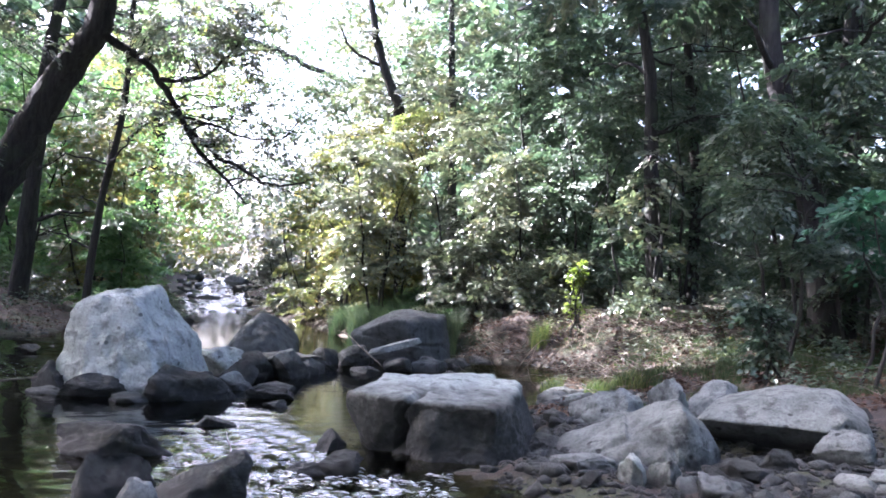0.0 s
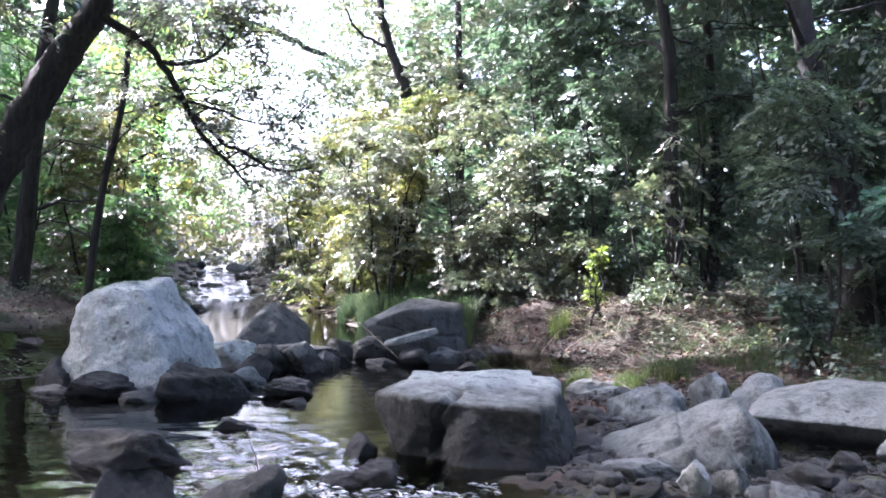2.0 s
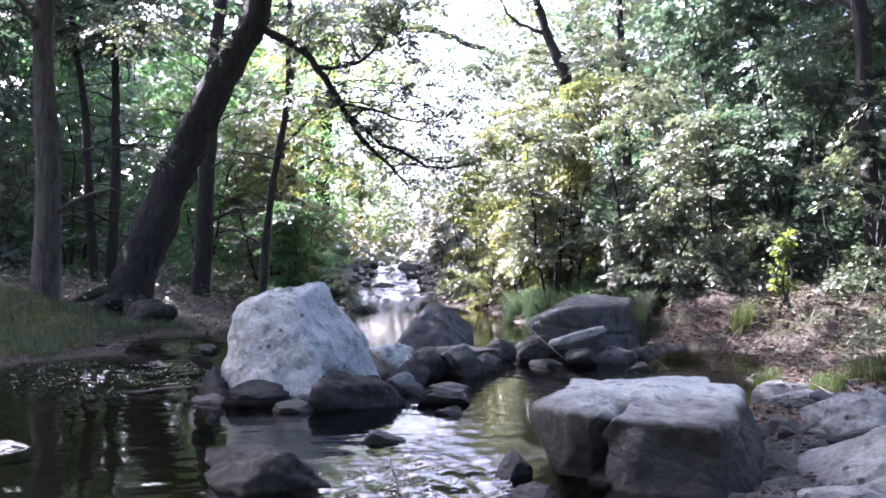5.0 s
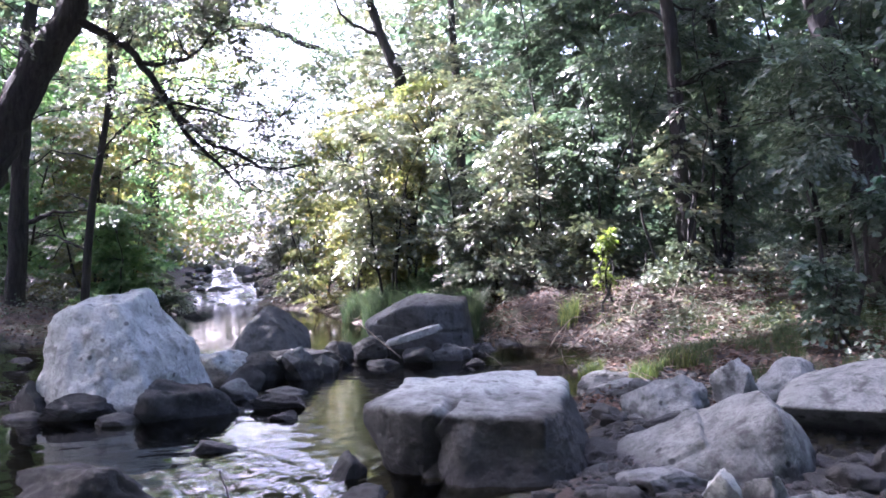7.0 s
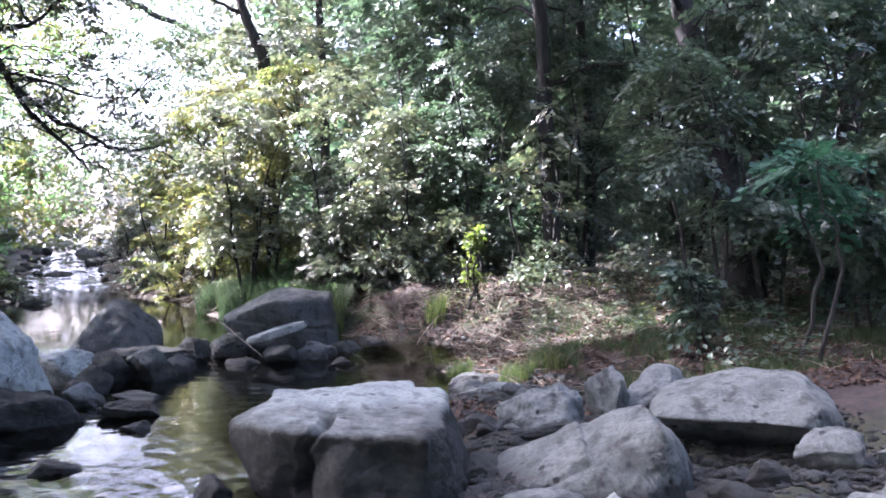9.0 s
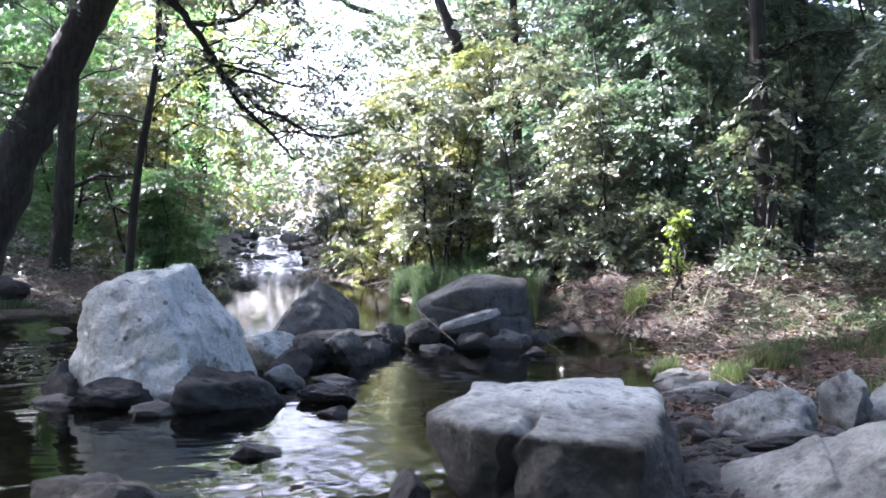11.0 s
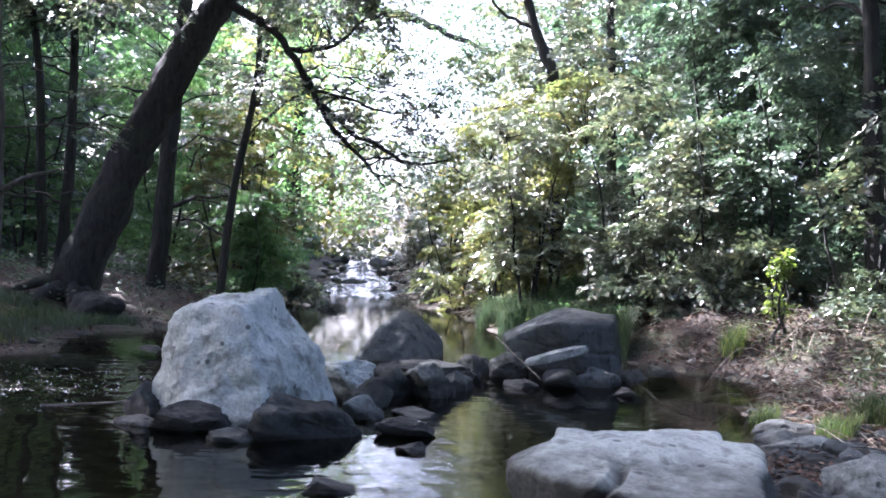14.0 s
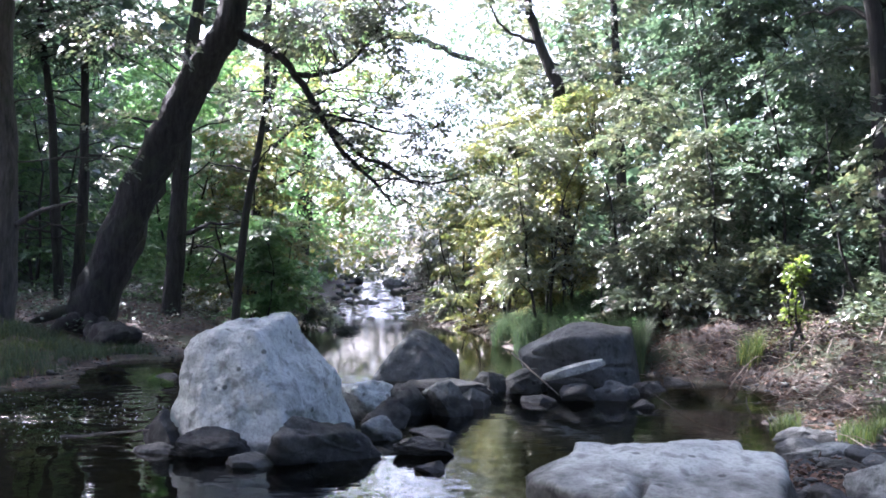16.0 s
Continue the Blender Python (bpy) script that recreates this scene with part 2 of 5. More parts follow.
def mesh_of(name, verts, faces, mat, smooth=True):
    """A mesh from arrays; all faces have the same number of corners."""
    verts, faces = np.asarray(verts, np.float32), np.asarray(faces, np.int32)
    me = bpy.data.meshes.new(name)
    n, k = faces.shape
    me.vertices.add(len(verts))
    me.vertices.foreach_set("co", verts.ravel())
    me.loops.add(n * k)
    me.loops.foreach_set("vertex_index", faces.ravel())
    me.polygons.add(n)
    me.polygons.foreach_set("loop_start", np.arange(0, n * k, k, dtype=np.int32))
    me.polygons.foreach_set("use_smooth", np.full(n, smooth))
    me.update(calc_edges=True)
    me.materials.append(mat)
    return me


def part(name, me, parent=None, label=""):
    ob = new(name, me)
    ob.parent = parent
    return tagged(ob, label)


def root(name, place, label, category, group="", kind=""):
    ob = new(name)
    ob.empty_display_size = 0.2
    ob.location = place
    return tagged(ob, label, category, group, kind)


def unit(v):
    return v / (np.linalg.norm(v, axis=-1, keepdims=True) + 1e-9)


LEAF = np.array([(0, 0, 0), (-0.26, 0.28, 0.07), (-0.24, 0.62, 0.05), (0, 1, -0.08), (0.24, 0.62, 0.05), (0.26, 0.28, 0.07)], float)
LEAF_FACES = np.array([(0, 3, 2, 1), (0, 5, 4, 3)])
KITE = np.array([(0, 0, 0), (-0.27, 0.42, 0.08), (0, 1, -0.06), (0.27, 0.42, 0.08)], float)
KITE_FACES = np.array([(0, 2, 1), (0, 3, 2)])


def leaves(name, at, along, up, size, mat, width=1.0, fine=False):
    """Many folded, pointed leaves in one mesh: stalk places, directions, upper sides and lengths."""
    shape, corners = (LEAF, LEAF_FACES) if fine else (KITE, KITE_FACES)
    along = unit(along)
    side = unit(np.cross(along, up))
    top = np.cross(side, along)
    s = np.asarray(size)[:, None, None]
    v = at[:, None] + s * (shape[None, :, :1] * width * side[:, None] + shape[None, :, 1:2] * along[:, None] + shape[None, :, 2:] * top[:, None])
    f = (np.arange(len(at)) * len(shape))[:, None, None] + corners[None]
    return mesh_of(name, v.reshape(-1, 3), f.reshape(-1, corners.shape[1]), mat, False)


def tubes(paths):
    """Vertices and faces of tapered, slightly knotty tubes: each path is (points, radii, sides)."""
    vs, fs, base = [], [], 0
    for pts, radii, sides in paths:
        pts, radii = np.asarray(pts, float), np.asarray(radii, float)
        d = unit(np.gradient(pts, axis=0))
        ref = np.array([0.3, 0.9, 0.1]) if abs(d[0][2]) > 0.7 else np.array([0, 0, 1.0])
        a = unit(np.cross(d, ref))
        b = np.cross(d, a)
        ang = np.linspace(0, 2 * math.pi, sides, endpoint=False)
        wob = 1 + 0.1 * rng.standard_normal((len(pts), sides)) * (radii[:, None] > 0.04)
        ring = pts[:, None] + (radii[:, None] * wob)[..., None] * (np.cos(ang)[None, :, None] * a[:, None] + np.sin(ang)[None, :, None] * b[:, None])
        vs.append(ring.reshape(-1, 3))
        i, j = np.meshgrid(np.arange(len(pts) - 1), np.arange(sides), indexing="ij")
        k = (j + 1) % sides
        fs.append(np.stack([base + i * sides + j, base + i * sides + k, base + (i + 1) * sides + k, base + (i + 1) * sides + j], -1).reshape(-1, 4))
        base += len(pts) * sides
    return np.concatenate(vs), np.concatenate(fs)


def smooth_path(pts, n):
    """A smooth curve of n points through a few given ones."""
    pts = np.asarray(pts, float)
    t = np.linspace(0, len(pts) - 1, n)
    out = np.empty((n, 3))
    for i, u in enumerate(t):
        k = min(int(u), len(pts) - 2)
        f = u - k
        p0, p1, p2, p3 = pts[max(k - 1, 0)], pts[k], pts[k + 1], pts[min(k + 2, len(pts) - 1)]
        out[i] = 0.5 * (2 * p1 + (p2 - p0) * f + (2 * p0 - 5 * p1 + 4 * p2 - p3) * f**2 + (3 * p1 - p0 - 3 * p2 + p3) * f**3)
    return out


def limb(pts, r0, r1, n=14, sides=8, wander=0.0):
    p = smooth_path(pts, n)
    if wander:
        p[1:-1] += rng.standard_normal((n - 2, 3)) * wander
    return p, np.linspace(r0, r1, n), sides


def sprays(centres, outward, per, reach, size, droop=0.35, flat=0.25):
    """Leaves set along flat, drooping fans: the way understorey twigs carry them."""
    n = len(centres)
    u, v = rng.random((n, per)), rng.uniform(-1, 1, (n, per))
    o = unit(outward * [1, 1, 0.35] + 1e-6)
    s = unit(np.cross(o, [0, 0, 1.0]))
    r = reach * rng.uniform(0.6, 1.3, (n, 1))
    at = centres[:, None] + (r * (u - 0.35))[..., None] * o[:, None] + (0.55 * r * v * (1.1 - 0.6 * u))[..., None] * s[:, None]
    at[..., 2] += -droop * r * u**2 + flat * reach * rng.uniform(-0.5, 0.5, (n, per))
    along = o[:, None] + 0.9 * v[..., None] * s[:, None] + rng.standard_normal((n, per, 3)) * 0.25
    along[..., 2] -= 0.12 + 0.4 * rng.random((n, per))
    up = rng.standard_normal((n, 1, 3)) * 0.48 + rng.standard_normal((n, per, 3)) * 0.2 + [0, 0, 1.0] + 0.6 * o[:, None]
    length = size * rng.uniform(0.6, 1.25, (n, per))
    return at.reshape(-1, 3), along.reshape(-1, 3), up.reshape(-1, 3), length.ravel()


def shell(c, r, n, hollow=0.45):
    """Points spread through the outer part of an egg-shaped crown, with their outward directions."""
    d = unit(rng.standard_normal((n, 3)))
    lump = 1 + 0.28 * np.sin(3.1 * d[:, :1] + 5 * d[:, 1:2] + c[0]) * np.cos(4.3 * d[:, 2:] + c[1])
    p = np.asarray(c) + d * np.asarray(r) * (hollow + (1 - hollow) * rng.random((n, 1)) ** 0.6) * lump
    return p, d


def twigs(start, ends, r0=0.011, sides=4):
    """Thin curved twigs from the nearest upper wood to the leaf sprays."""
    out = []
    for e in ends:
        far = np.linalg.norm(start - e, axis=1) + 3 * np.maximum(start[:, 2] - e[2], 0)
        s = start[np.argmin(far)]
        d = np.linalg.norm(e - s)
        if d > 2.2:
            s, d = e + (s - e) * 1.2 / d, 1.2
        m = (s + e) / 2 + [0, 0, 0.1 * d] + rng.standard_normal(3) * 0.07
        out.append(limb([s, m, e], r0 * (1 + 0.3 * d), 0.003, 6, sides))
    return out


def plant(name, place, wood, blobs, leaf, label, category, bark=None, size=0.13, per=26, reach=0.45, twig_every=6, group="", hollow=0.4, flat=0.25, width=1.35, fine=False):
    """A tree or shrub: wood is a list of limbs (the first is the trunk), blobs the egg-shaped masses of its crown (centre, radii, sprays)."""
    rt = root(name, place, label, category, group)
    inv = np.asarray(place, float)
    bark = bark or M_BARK
    v, f = tubes(wood[:1])
    part("trunk" if category == "tree" else "stem", mesh_of("trunk", v - inv, f, bark), rt)
    for w in wood[1:]:
        v, f = tubes([w])
        part("limb" if category == "tree" else "stem", mesh_of("limb", v - inv, f, bark), rt)
    ps, ds = zip(*[shell(c, r, n, hollow) for c, r, n in blobs])
    p, d = np.concatenate(ps), np.concatenate(ds)
    nodes = np.concatenate([w[0] for w in wood])
    v, f = tubes(twigs(nodes, p[::twig_every]))
    tagged(part("branchwork", mesh_of("branchwork", v - inv, f, bark), rt), kind="stuff")
    at, al, up, ln = sprays(p, d, per, reach, size, flat=flat)
    tagged(part("crown" if category == "tree" else "foliage", leaves("crown", at - inv, al, up, ln, leaf, width, fine), rt), kind="stuff")
    return rt

# ---- the lie of the land ----
SHORE_Y = [-12, 5, 6.8, 8.5, 10, 12.3, 14, 15.9, 17, 19, 22, 26.8, 32, 40, 50, 70, 120, 700]
SHORE_R = [0.9, 0.9, 0.8, 0.7, 1.0, 1.45, 1.5, 1.0, -0.1, -1.6, -3.2, -4.8, -8.2, -10.9, -14, -20, -36, -210]
SHORE_L = [-9, -8.3, -8.4, -8.6, -8.7, -8.8, -8.9, -8.9, -8.9, -8.7, -8.9, -10.2, -11.8, -13.8, -16.8, -23, -41, -240]


def ease(t):
    t = np.clip(t, 0, 1)
    return t * t * (3 - 2 * t)


def wave_noise(x, y):
    """Cheap smooth unevenness from crossed waves."""
    return (np.sin(1.7 * x + 0.6 * y) * np.cos(1.3 * y - 0.8 * x + 1) + 0.5 * np.sin(3.9 * x - 2.1 * y + 2) * np.cos(4.3 * y + 1.1 * x)
            + 0.28 * np.sin(9.1 * x + 3.7 * y) * np.sin(8.3 * y - 4.9 * x + 0.7))


def level(y):
    """Height of the water along the stream: the still pool, the stone dam, the upper pool and the rapids."""
    return np.interp(y, [14.2, 15.4, 34, 48, 90, 700], [0.0, 0.14, 0.17, 1.5, 3.2, 14])


def beyond(x, y):
    """Metres outside the water's edge; minus inside the stream."""
    edge = 0.22 * np.sin(1.9 * y + 0.7 * x) + 0.12 * np.sin(4.7 * y + x)
    right, left = x - np.interp(y, SHORE_Y, SHORE_R) + edge, np.interp(y, SHORE_Y, SHORE_L) - x + edge
    front = np.interp(x, [-9, -5, -3, 0], [-9, 0, 4.2, 4.9]) - y + 0.5 * edge
    return right, left, front


def ground_z(x, y):
    x, y = np.asarray(x, float), np.asarray(y, float)
    right, left, front = beyond(x, y)
    s = np.maximum(np.maximum(right, left), front)
    on_right, on_left = (right >= left) & (right > front), left > front
    rise = np.where(on_right, np.interp(y, [5, 9, 11, 14, 16, 22, 35], [0.25, 0.36, 0.45, 0.55, 0.75, 0.95, 1.2]), np.where(on_left, 0.72, 0.1))
    start = np.where(on_right, np.interp(y, [8, 10, 12, 14], [2.4, 1.5, 0.6, 0.2]), 0.2)
    width = np.where(on_right, np.interp(y, [14, 15.5, 18], [3.0, 2.4, 3.0]), 4.6)
    bank = 0.08 * ease(s / 0.35) + rise * ease((s - start) / width) + 0.035 * np.clip(s - 3, 0, 40)
    z_hollow = 0.26 * np.exp(-((x - 3.0) ** 2 / 0.5 + (y - 8.3) ** 2 / 0.2))
    bed = -0.05 - 0.32 * ease(-s / 1.1) + 0.2 * np.exp(-((x + 0.8) ** 2 + (y - 6.2) ** 2) / 1.4)
    bank = bank + 0.34 * ease(s / 1.2) * np.exp(-((x - 0.9) ** 2 / 2.6 + (y - 17.7) ** 2 / 1.6))
    z = level(y) + np.where(s > 0, bank - z_hollow, bed)
    return z + wave_noise(x, y) * np.clip(0.03 + 0.006 * s, 0.02, 0.09) + (0.012 * np.sin(23 * x + 9 * y) * np.sin(19 * y - 7 * x) + 0.02 * np.sin(7.3 * x - 5 * y) * np.sin(6.1 * y + 3.3 * x)) * np.exp(-np.maximum(np.abs(x) - 20, 0) / 5)


def spaced(*runs):
    out = []
    for a, b, n in runs:
        out.extend(np.linspace(a, b, n, endpoint=False))
    return np.array(out)


gx = spaced((-700, -60, 16), (-60, -16, 60), (-16, -9, 45), (-9, 6, 150), (6, 14, 36), (14, 60, 50), (60, 721, 18))
gy = spaced((-600, -20, 14), (-20, 3, 40), (3, 20, 165), (20, 52, 80), (52, 90, 30), (90, 731, 18))
X, Y = np.meshgrid(gx, gy)
Z = ground_z(X, Y)
i, j = np.meshgrid(np.arange(len(gy) - 1), np.arange(len(gx) - 1), indexing="ij")
w = len(gx)
quads = np.stack([i * w + j, i * w + j + 1, (i + 1) * w + j + 1, (i + 1) * w + j], -1).reshape(-1, 4)
me = mesh_of("ground", np.stack([X, Y, Z], -1).reshape(-1, 3), quads, M_GROUND)
attr = me.attributes.new("bed", "FLOAT", "POINT")
attr.data.foreach_set("value", ease((level(Y) + 0.05 - Z + 0.05 * wave_noise(3 * X, 3 * Y)) / 0.12).ravel().astype(np.float32))
tagged(new("ground", me), "brown forest floor with leaf litter and a muddy stream bed", "ground", kind="structure")

# water sheet, ruffled where it runs over stones
wx = spaced((-30, -10, 60), (-10, 2.2, 230), (2.2, 2.6, 2))
wy = spaced((-10, 4, 20), (4, 16, 230), (16, 50, 190), (50, 64, 15))
X, Y = np.meshgrid(wx, wy)


def ruffled(x, y):
    """Height of the broken water: in the riffle, at the muddy edge and in the rapids."""
    def around(cx, cy, r):
        return np.exp(-((x - cx) ** 2 + (y - cy) ** 2) / r**2)
    return 0.0008 + 0.017 * around(-0.7, 6.2, 1.0) + 0.011 * around(-1.5, 7.4, 1.1) + 0.014 * around(-7.2, 11.2, 1.7) + 0.007 * ease((y - 33) / 4)


def water_z(x, y):
    swell = 0.7 * np.sin(9 * x + 3 * y + 2 * np.sin(2.3 * y)) + 0.8 * np.sin(14 * y - 6 * x + 2 * np.sin(3.1 * x)) + 0.7 * np.sin(23 * x + 17 * y + 1.5 * np.sin(6 * x)) + 0.7 * np.sin(37 * y - 19 * x + 1.5 * np.sin(7 * y))
    return level(y) + ruffled(x, y) * swell


ruffle = ruffled(X, Y)
i, j = np.meshgrid(np.arange(len(wy) - 1), np.arange(len(wx) - 1), indexing="ij")
w = len(wx)
quads = np.stack([i * w + j, i * w + j + 1, (i + 1) * w + j + 1, (i + 1) * w + j], -1).reshape(-1, 4)
near = beyond(X, Y)
inside = np.maximum(near[0], near[1]).ravel()[quads].min(1) < 0.6
water = tagged(new("water", mesh_of("water", np.stack([X, Y, water_z(X, Y)], -1).reshape(-1, 3), quads[inside], M_WATER)),
               "dark clear stream water, still in the pool and ruffled at the stones", "water", kind="structure")

attr = water.data.attributes.new("ruffle", "FLOAT", "POINT")
attr.data.foreach_set("value", (np.clip(30 * (ruffle - 0.0008), 0, 0.9) - 0.27 * ease((-2.8 - X) / 1.5) * (1 - ease((Y - 9.5) / 1.5)) - 0.15 * ease((Y - 15.5) / 1.5) * (1 - ease((Y - 28) / 2)) - 0.12 * ease((X + 3.0) / 2.2) * ease((Y - 8.6) / 2.5) * (1 - ease((Y - 15.5) / 1.5))).ravel().astype(np.float32))

# ---- rocks ----


def rock(name, place, size, mat, label, seed, cuts=(), detail=4, rough=0.12, turn=0.0, crack=None, category="rock", group="", sink=0.0):
    """A weathered stone: a ball cut by flat faces (direction, distance from the middle), then worn and roughened."""
    bm = bmesh.new()
    bmesh.ops.create_icosphere(bm, subdivisions=detail, radius=1.0)
    r = random.Random(seed)
    faces = [(Vector(n).normalized(), d) for n, d in cuts]
    if not cuts:
        for _ in range(10):
            faces.append((Vector((r.uniform(-1, 1), r.uniform(-1, 1), r.uniform(-0.5, 1))).normalized(), r.uniform(0.5, 0.84)))
    off = Vector((r.uniform(0, 50), r.uniform(0, 50), r.uniform(0, 50)))
    for v in bm.verts:
        p = v.co.copy() * 1.15
        for n, d in faces:
            over = p.dot(n) - d
            if over > 0:
                p -= n * over * 0.97
        q = p + off
        wear = noise.fractal(q * 1.6, 1.0, 2.0, 3) * rough * 0.7 + noise.fractal(q * 5.5, 0.9, 2.0, 4) * rough * 0.32
        if crack:
            gap = abs(p.x - crack[0] - 0.08 * math.sin(6 * p.z + 3 * p.y))
            wear -= crack[1] * max(0.0, 1 - gap / 0.07)
        p += v.co.normalized() * wear
        v.co = Vector((p.x * size[0], p.y * size[1], p.z * size[2]))
    me = bpy.data.meshes.new(name)
    bm.to_mesh(me)
    bm.free()
    me.polygons.foreach_set("use_smooth", np.ones(len(me.polygons), bool))
    me.materials.append(mat)
    ob = tagged(new(name, me), label, category, group)
    ob.matrix_world = pose(place[0], place[1], place[2] - sink, 0, 0, turn)
    return ob


def boulder(place, lobes, mat, label, seed, turn=0.0, detail=7, edge=16.0, rough=0.035, grooves=()):
    """A large broken rock: overlapping blocks, each bounded by planes (direction, metres from the middle), joined, worn at the
    edges and roughened. grooves: (plane direction, offset, depth, width) of fissures."""
    bm = bmesh.new()
    bmesh.ops.create_icosphere(bm, subdivisions=detail, radius=1.0)
    v = np.array([w.co[:] for w in bm.verts])
    v /= np.linalg.norm(v, axis=1, keepdims=True)
    radius = np.zeros(len(v))
    for planes in lobes:
        inverse = np.zeros(len(v))
        for n, d in planes:
            inverse += np.maximum(v @ unit(np.array(n, float)) / d, 0) ** edge
        radius = np.maximum(radius, inverse ** (-1 / edge))
    p = v * radius[:, None]
    r = random.Random(seed)
    off = Vector((r.uniform(0, 50), r.uniform(0, 50), r.uniform(0, 50)))
    wear = np.empty(len(p))
    for k, q in enumerate(p):
        q = Vector(q) + off
        wear[k] = noise.fractal(q * 1.7, 1.0, 2.0, 3) * rough * 1.3 + noise.fractal(q * 6, 0.7, 2.1, 4) * (0.006 + rough * 0.3) + noise.fractal(q * 19, 0.6, 2.1, 3) * 0.004
    for n, at, depth, wide in grooves:
        gap = np.abs(p @ unit(np.array(n, float)) - at - 0.04 * np.sin(9 * p[:, 2] + 5 * p[:, 1]) - 0.02 * np.sin(23 * p[:, 2]))
        wear -= depth * np.maximum(0, 1 - gap / wide) ** 0.7 * ease(0.1 - 2.2 * p[:, 1])
    p += v * wear[:, None]
    for w, q in zip(bm.verts, p):
        w.co = q
    me = bpy.data.meshes.new("boulder")
    bm.to_mesh(me)
    bm.free()
    me.polygons.foreach_set("use_smooth", np.ones(len(me.polygons), bool))
    me.materials.append(mat)
    ob = tagged(new("boulder", me), label, "rock")
    ob.matrix_world = pose(*place, 0, 0, turn)
    return ob


boulder((-3.96, 10.9, 0.3), [
    [((-0.956, -0.1, 0.29), 0.78), ((-0.72, -0.15, 0.67), 0.93), ((-0.1, -0.12, 0.98), 0.88), ((0.9, -0.05, 0.42), 0.5), ((0.1, -0.93, 0.34), 0.68), ((-0.5, -0.82, 0.22), 0.78), ((0, 1, 0.2), 0.6), ((0, 0, -1), 0.6)],
    [((0.64, -0.12, 0.74), 0.62), ((0.96, -0.15, 0.22), 0.61), ((0.45, -0.84, 0.32), 0.68), ((0.05, -0.95, 0.3), 0.68), ((-0.9, 0, 0.2), 0.3), ((0, 1, 0.15), 0.62), ((0, 0, -1), 0.6)]],
    M_PALE, "huge pale grey pitted boulder standing in the pool", 3, edge=26.0, rough=0.06)
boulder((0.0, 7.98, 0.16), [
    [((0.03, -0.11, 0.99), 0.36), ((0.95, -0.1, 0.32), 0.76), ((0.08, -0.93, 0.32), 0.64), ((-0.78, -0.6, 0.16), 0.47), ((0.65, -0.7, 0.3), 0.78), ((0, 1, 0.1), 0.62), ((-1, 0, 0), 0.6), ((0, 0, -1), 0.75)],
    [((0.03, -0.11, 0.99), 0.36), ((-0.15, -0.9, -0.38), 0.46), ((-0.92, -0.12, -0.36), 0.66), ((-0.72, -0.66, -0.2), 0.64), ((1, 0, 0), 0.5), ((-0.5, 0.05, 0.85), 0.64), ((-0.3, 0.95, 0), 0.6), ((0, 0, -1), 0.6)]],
    M_STAIN_SHADED, "split grey boulder with pale flat top in the stream", 11, edge=22.0, rough=0.04, grooves=[((1, 0.0, -0.15), -0.24, 0.1, 0.06)])
boulder((1.72, 7.6, 0.1), [
    [((-0.42, -0.25, 0.87), 0.255), ((0.78, 0, 0.63), 0.5), ((0.95, -0.15, 0.25), 0.5), ((0.05, -0.85, 0.5), 0.42), ((0.55, -0.75, 0.3), 0.52), ((0, 0.9, 0.4), 0.4), ((-1, 0, 0), 0.78), ((0, 0, -1), 0.4)],
    [((-0.5, -0.2, 0.85), 0.3), ((0.8, 0, 0.6), 0.02), ((-0.9, 0, 0.3), 0.5), ((0, -0.9, 0.3), 0.36), ((0, 1, 0), 0.3), ((0, 0, -1), 0.4)]],
    M_GREY, "wedge-shaped grey boulder on the gravel bank", 23, turn=-15.7, edge=24.0, rough=0.03)
boulder((3.3, 8.85, 0.26), [
    [((-0.6, -0.1, 0.79), 0.5), ((-0.25, -0.1, 0.96), 0.28), ((0.03, -0.15, 0.98), 0.245), ((0.55, -0.1, 0.83), 0.42), ((0.0, -0.5, 0.86), 0.24), ((0.75, -0.6, 0.2), 0.58), ((0.97, 0, 0.2), 0.68), ((0, -0.62, -0.78), 0.28), ((-0.95, 0, -0.3), 0.8), ((0, 0.95, 0.3), 0.6), ((0, 0, -1), 0.45)]],
    M_GREY, "broad pale boulder with a dark hollow underside", 31, turn=-25.0, edge=26.0, rough=0.028)
boulder((-3.66, 15.7, 0.26), [
    [((-0.74, -0.2, 0.64), 0.42), ((0.68, -0.2, 0.7), 0.42), ((0, -0.9, 0.42), 0.46), ((0.25, -0.1, 0.97), 0.5), ((0, 1, 0.1), 0.5), ((-1, 0, 0), 0.62), ((1, 0, 0), 0.6), ((0, 0, -1), 0.6)]],
    M_SLATE, "grey peaked boulder in the row across the stream", 41, detail=6, rough=0.035)
boulder((-1.1, 15.75, 0.4), [
    [((0.04, -0.1, 1), 0.55), ((-0.45, -0.15, 0.88), 0.56), ((-0.9, -0.2, -0.35), 0.82), ((0.97, 0, 0.15), 0.8), ((-0.25, -0.9, -0.35), 0.46), ((0.5, -0.85, 0.15), 0.66), ((0, 1, 0), 0.5), ((0, 0, -1), 0.6)]],
    M_SLATE, "low slab-topped grey boulder at the bank", 43, detail=6, rough=0.035, grooves=[((0.1, -0.2, 1), 0.18, 0.05, 0.03)])
FLAT = [((0, 0, 1), 0.5), ((0, 0, -1), 0.5), ((1, 0.3, 0), 0.85), ((-0.8, 0.6, 0.1), 0.8), ((0.2, -1, 0.1), 0.8)]
fl = rock("flat_stone", (-1.15, 14.75, 0.36), (0.42, 0.26, 0.1), M_FLAT, "pale flat stone leaning on the slab boulder", 47, FLAT, 4, 0.08, category="stone")
fl.matrix_world = pose(-1.12, 14.75, 0.42, 0, -16, 8)

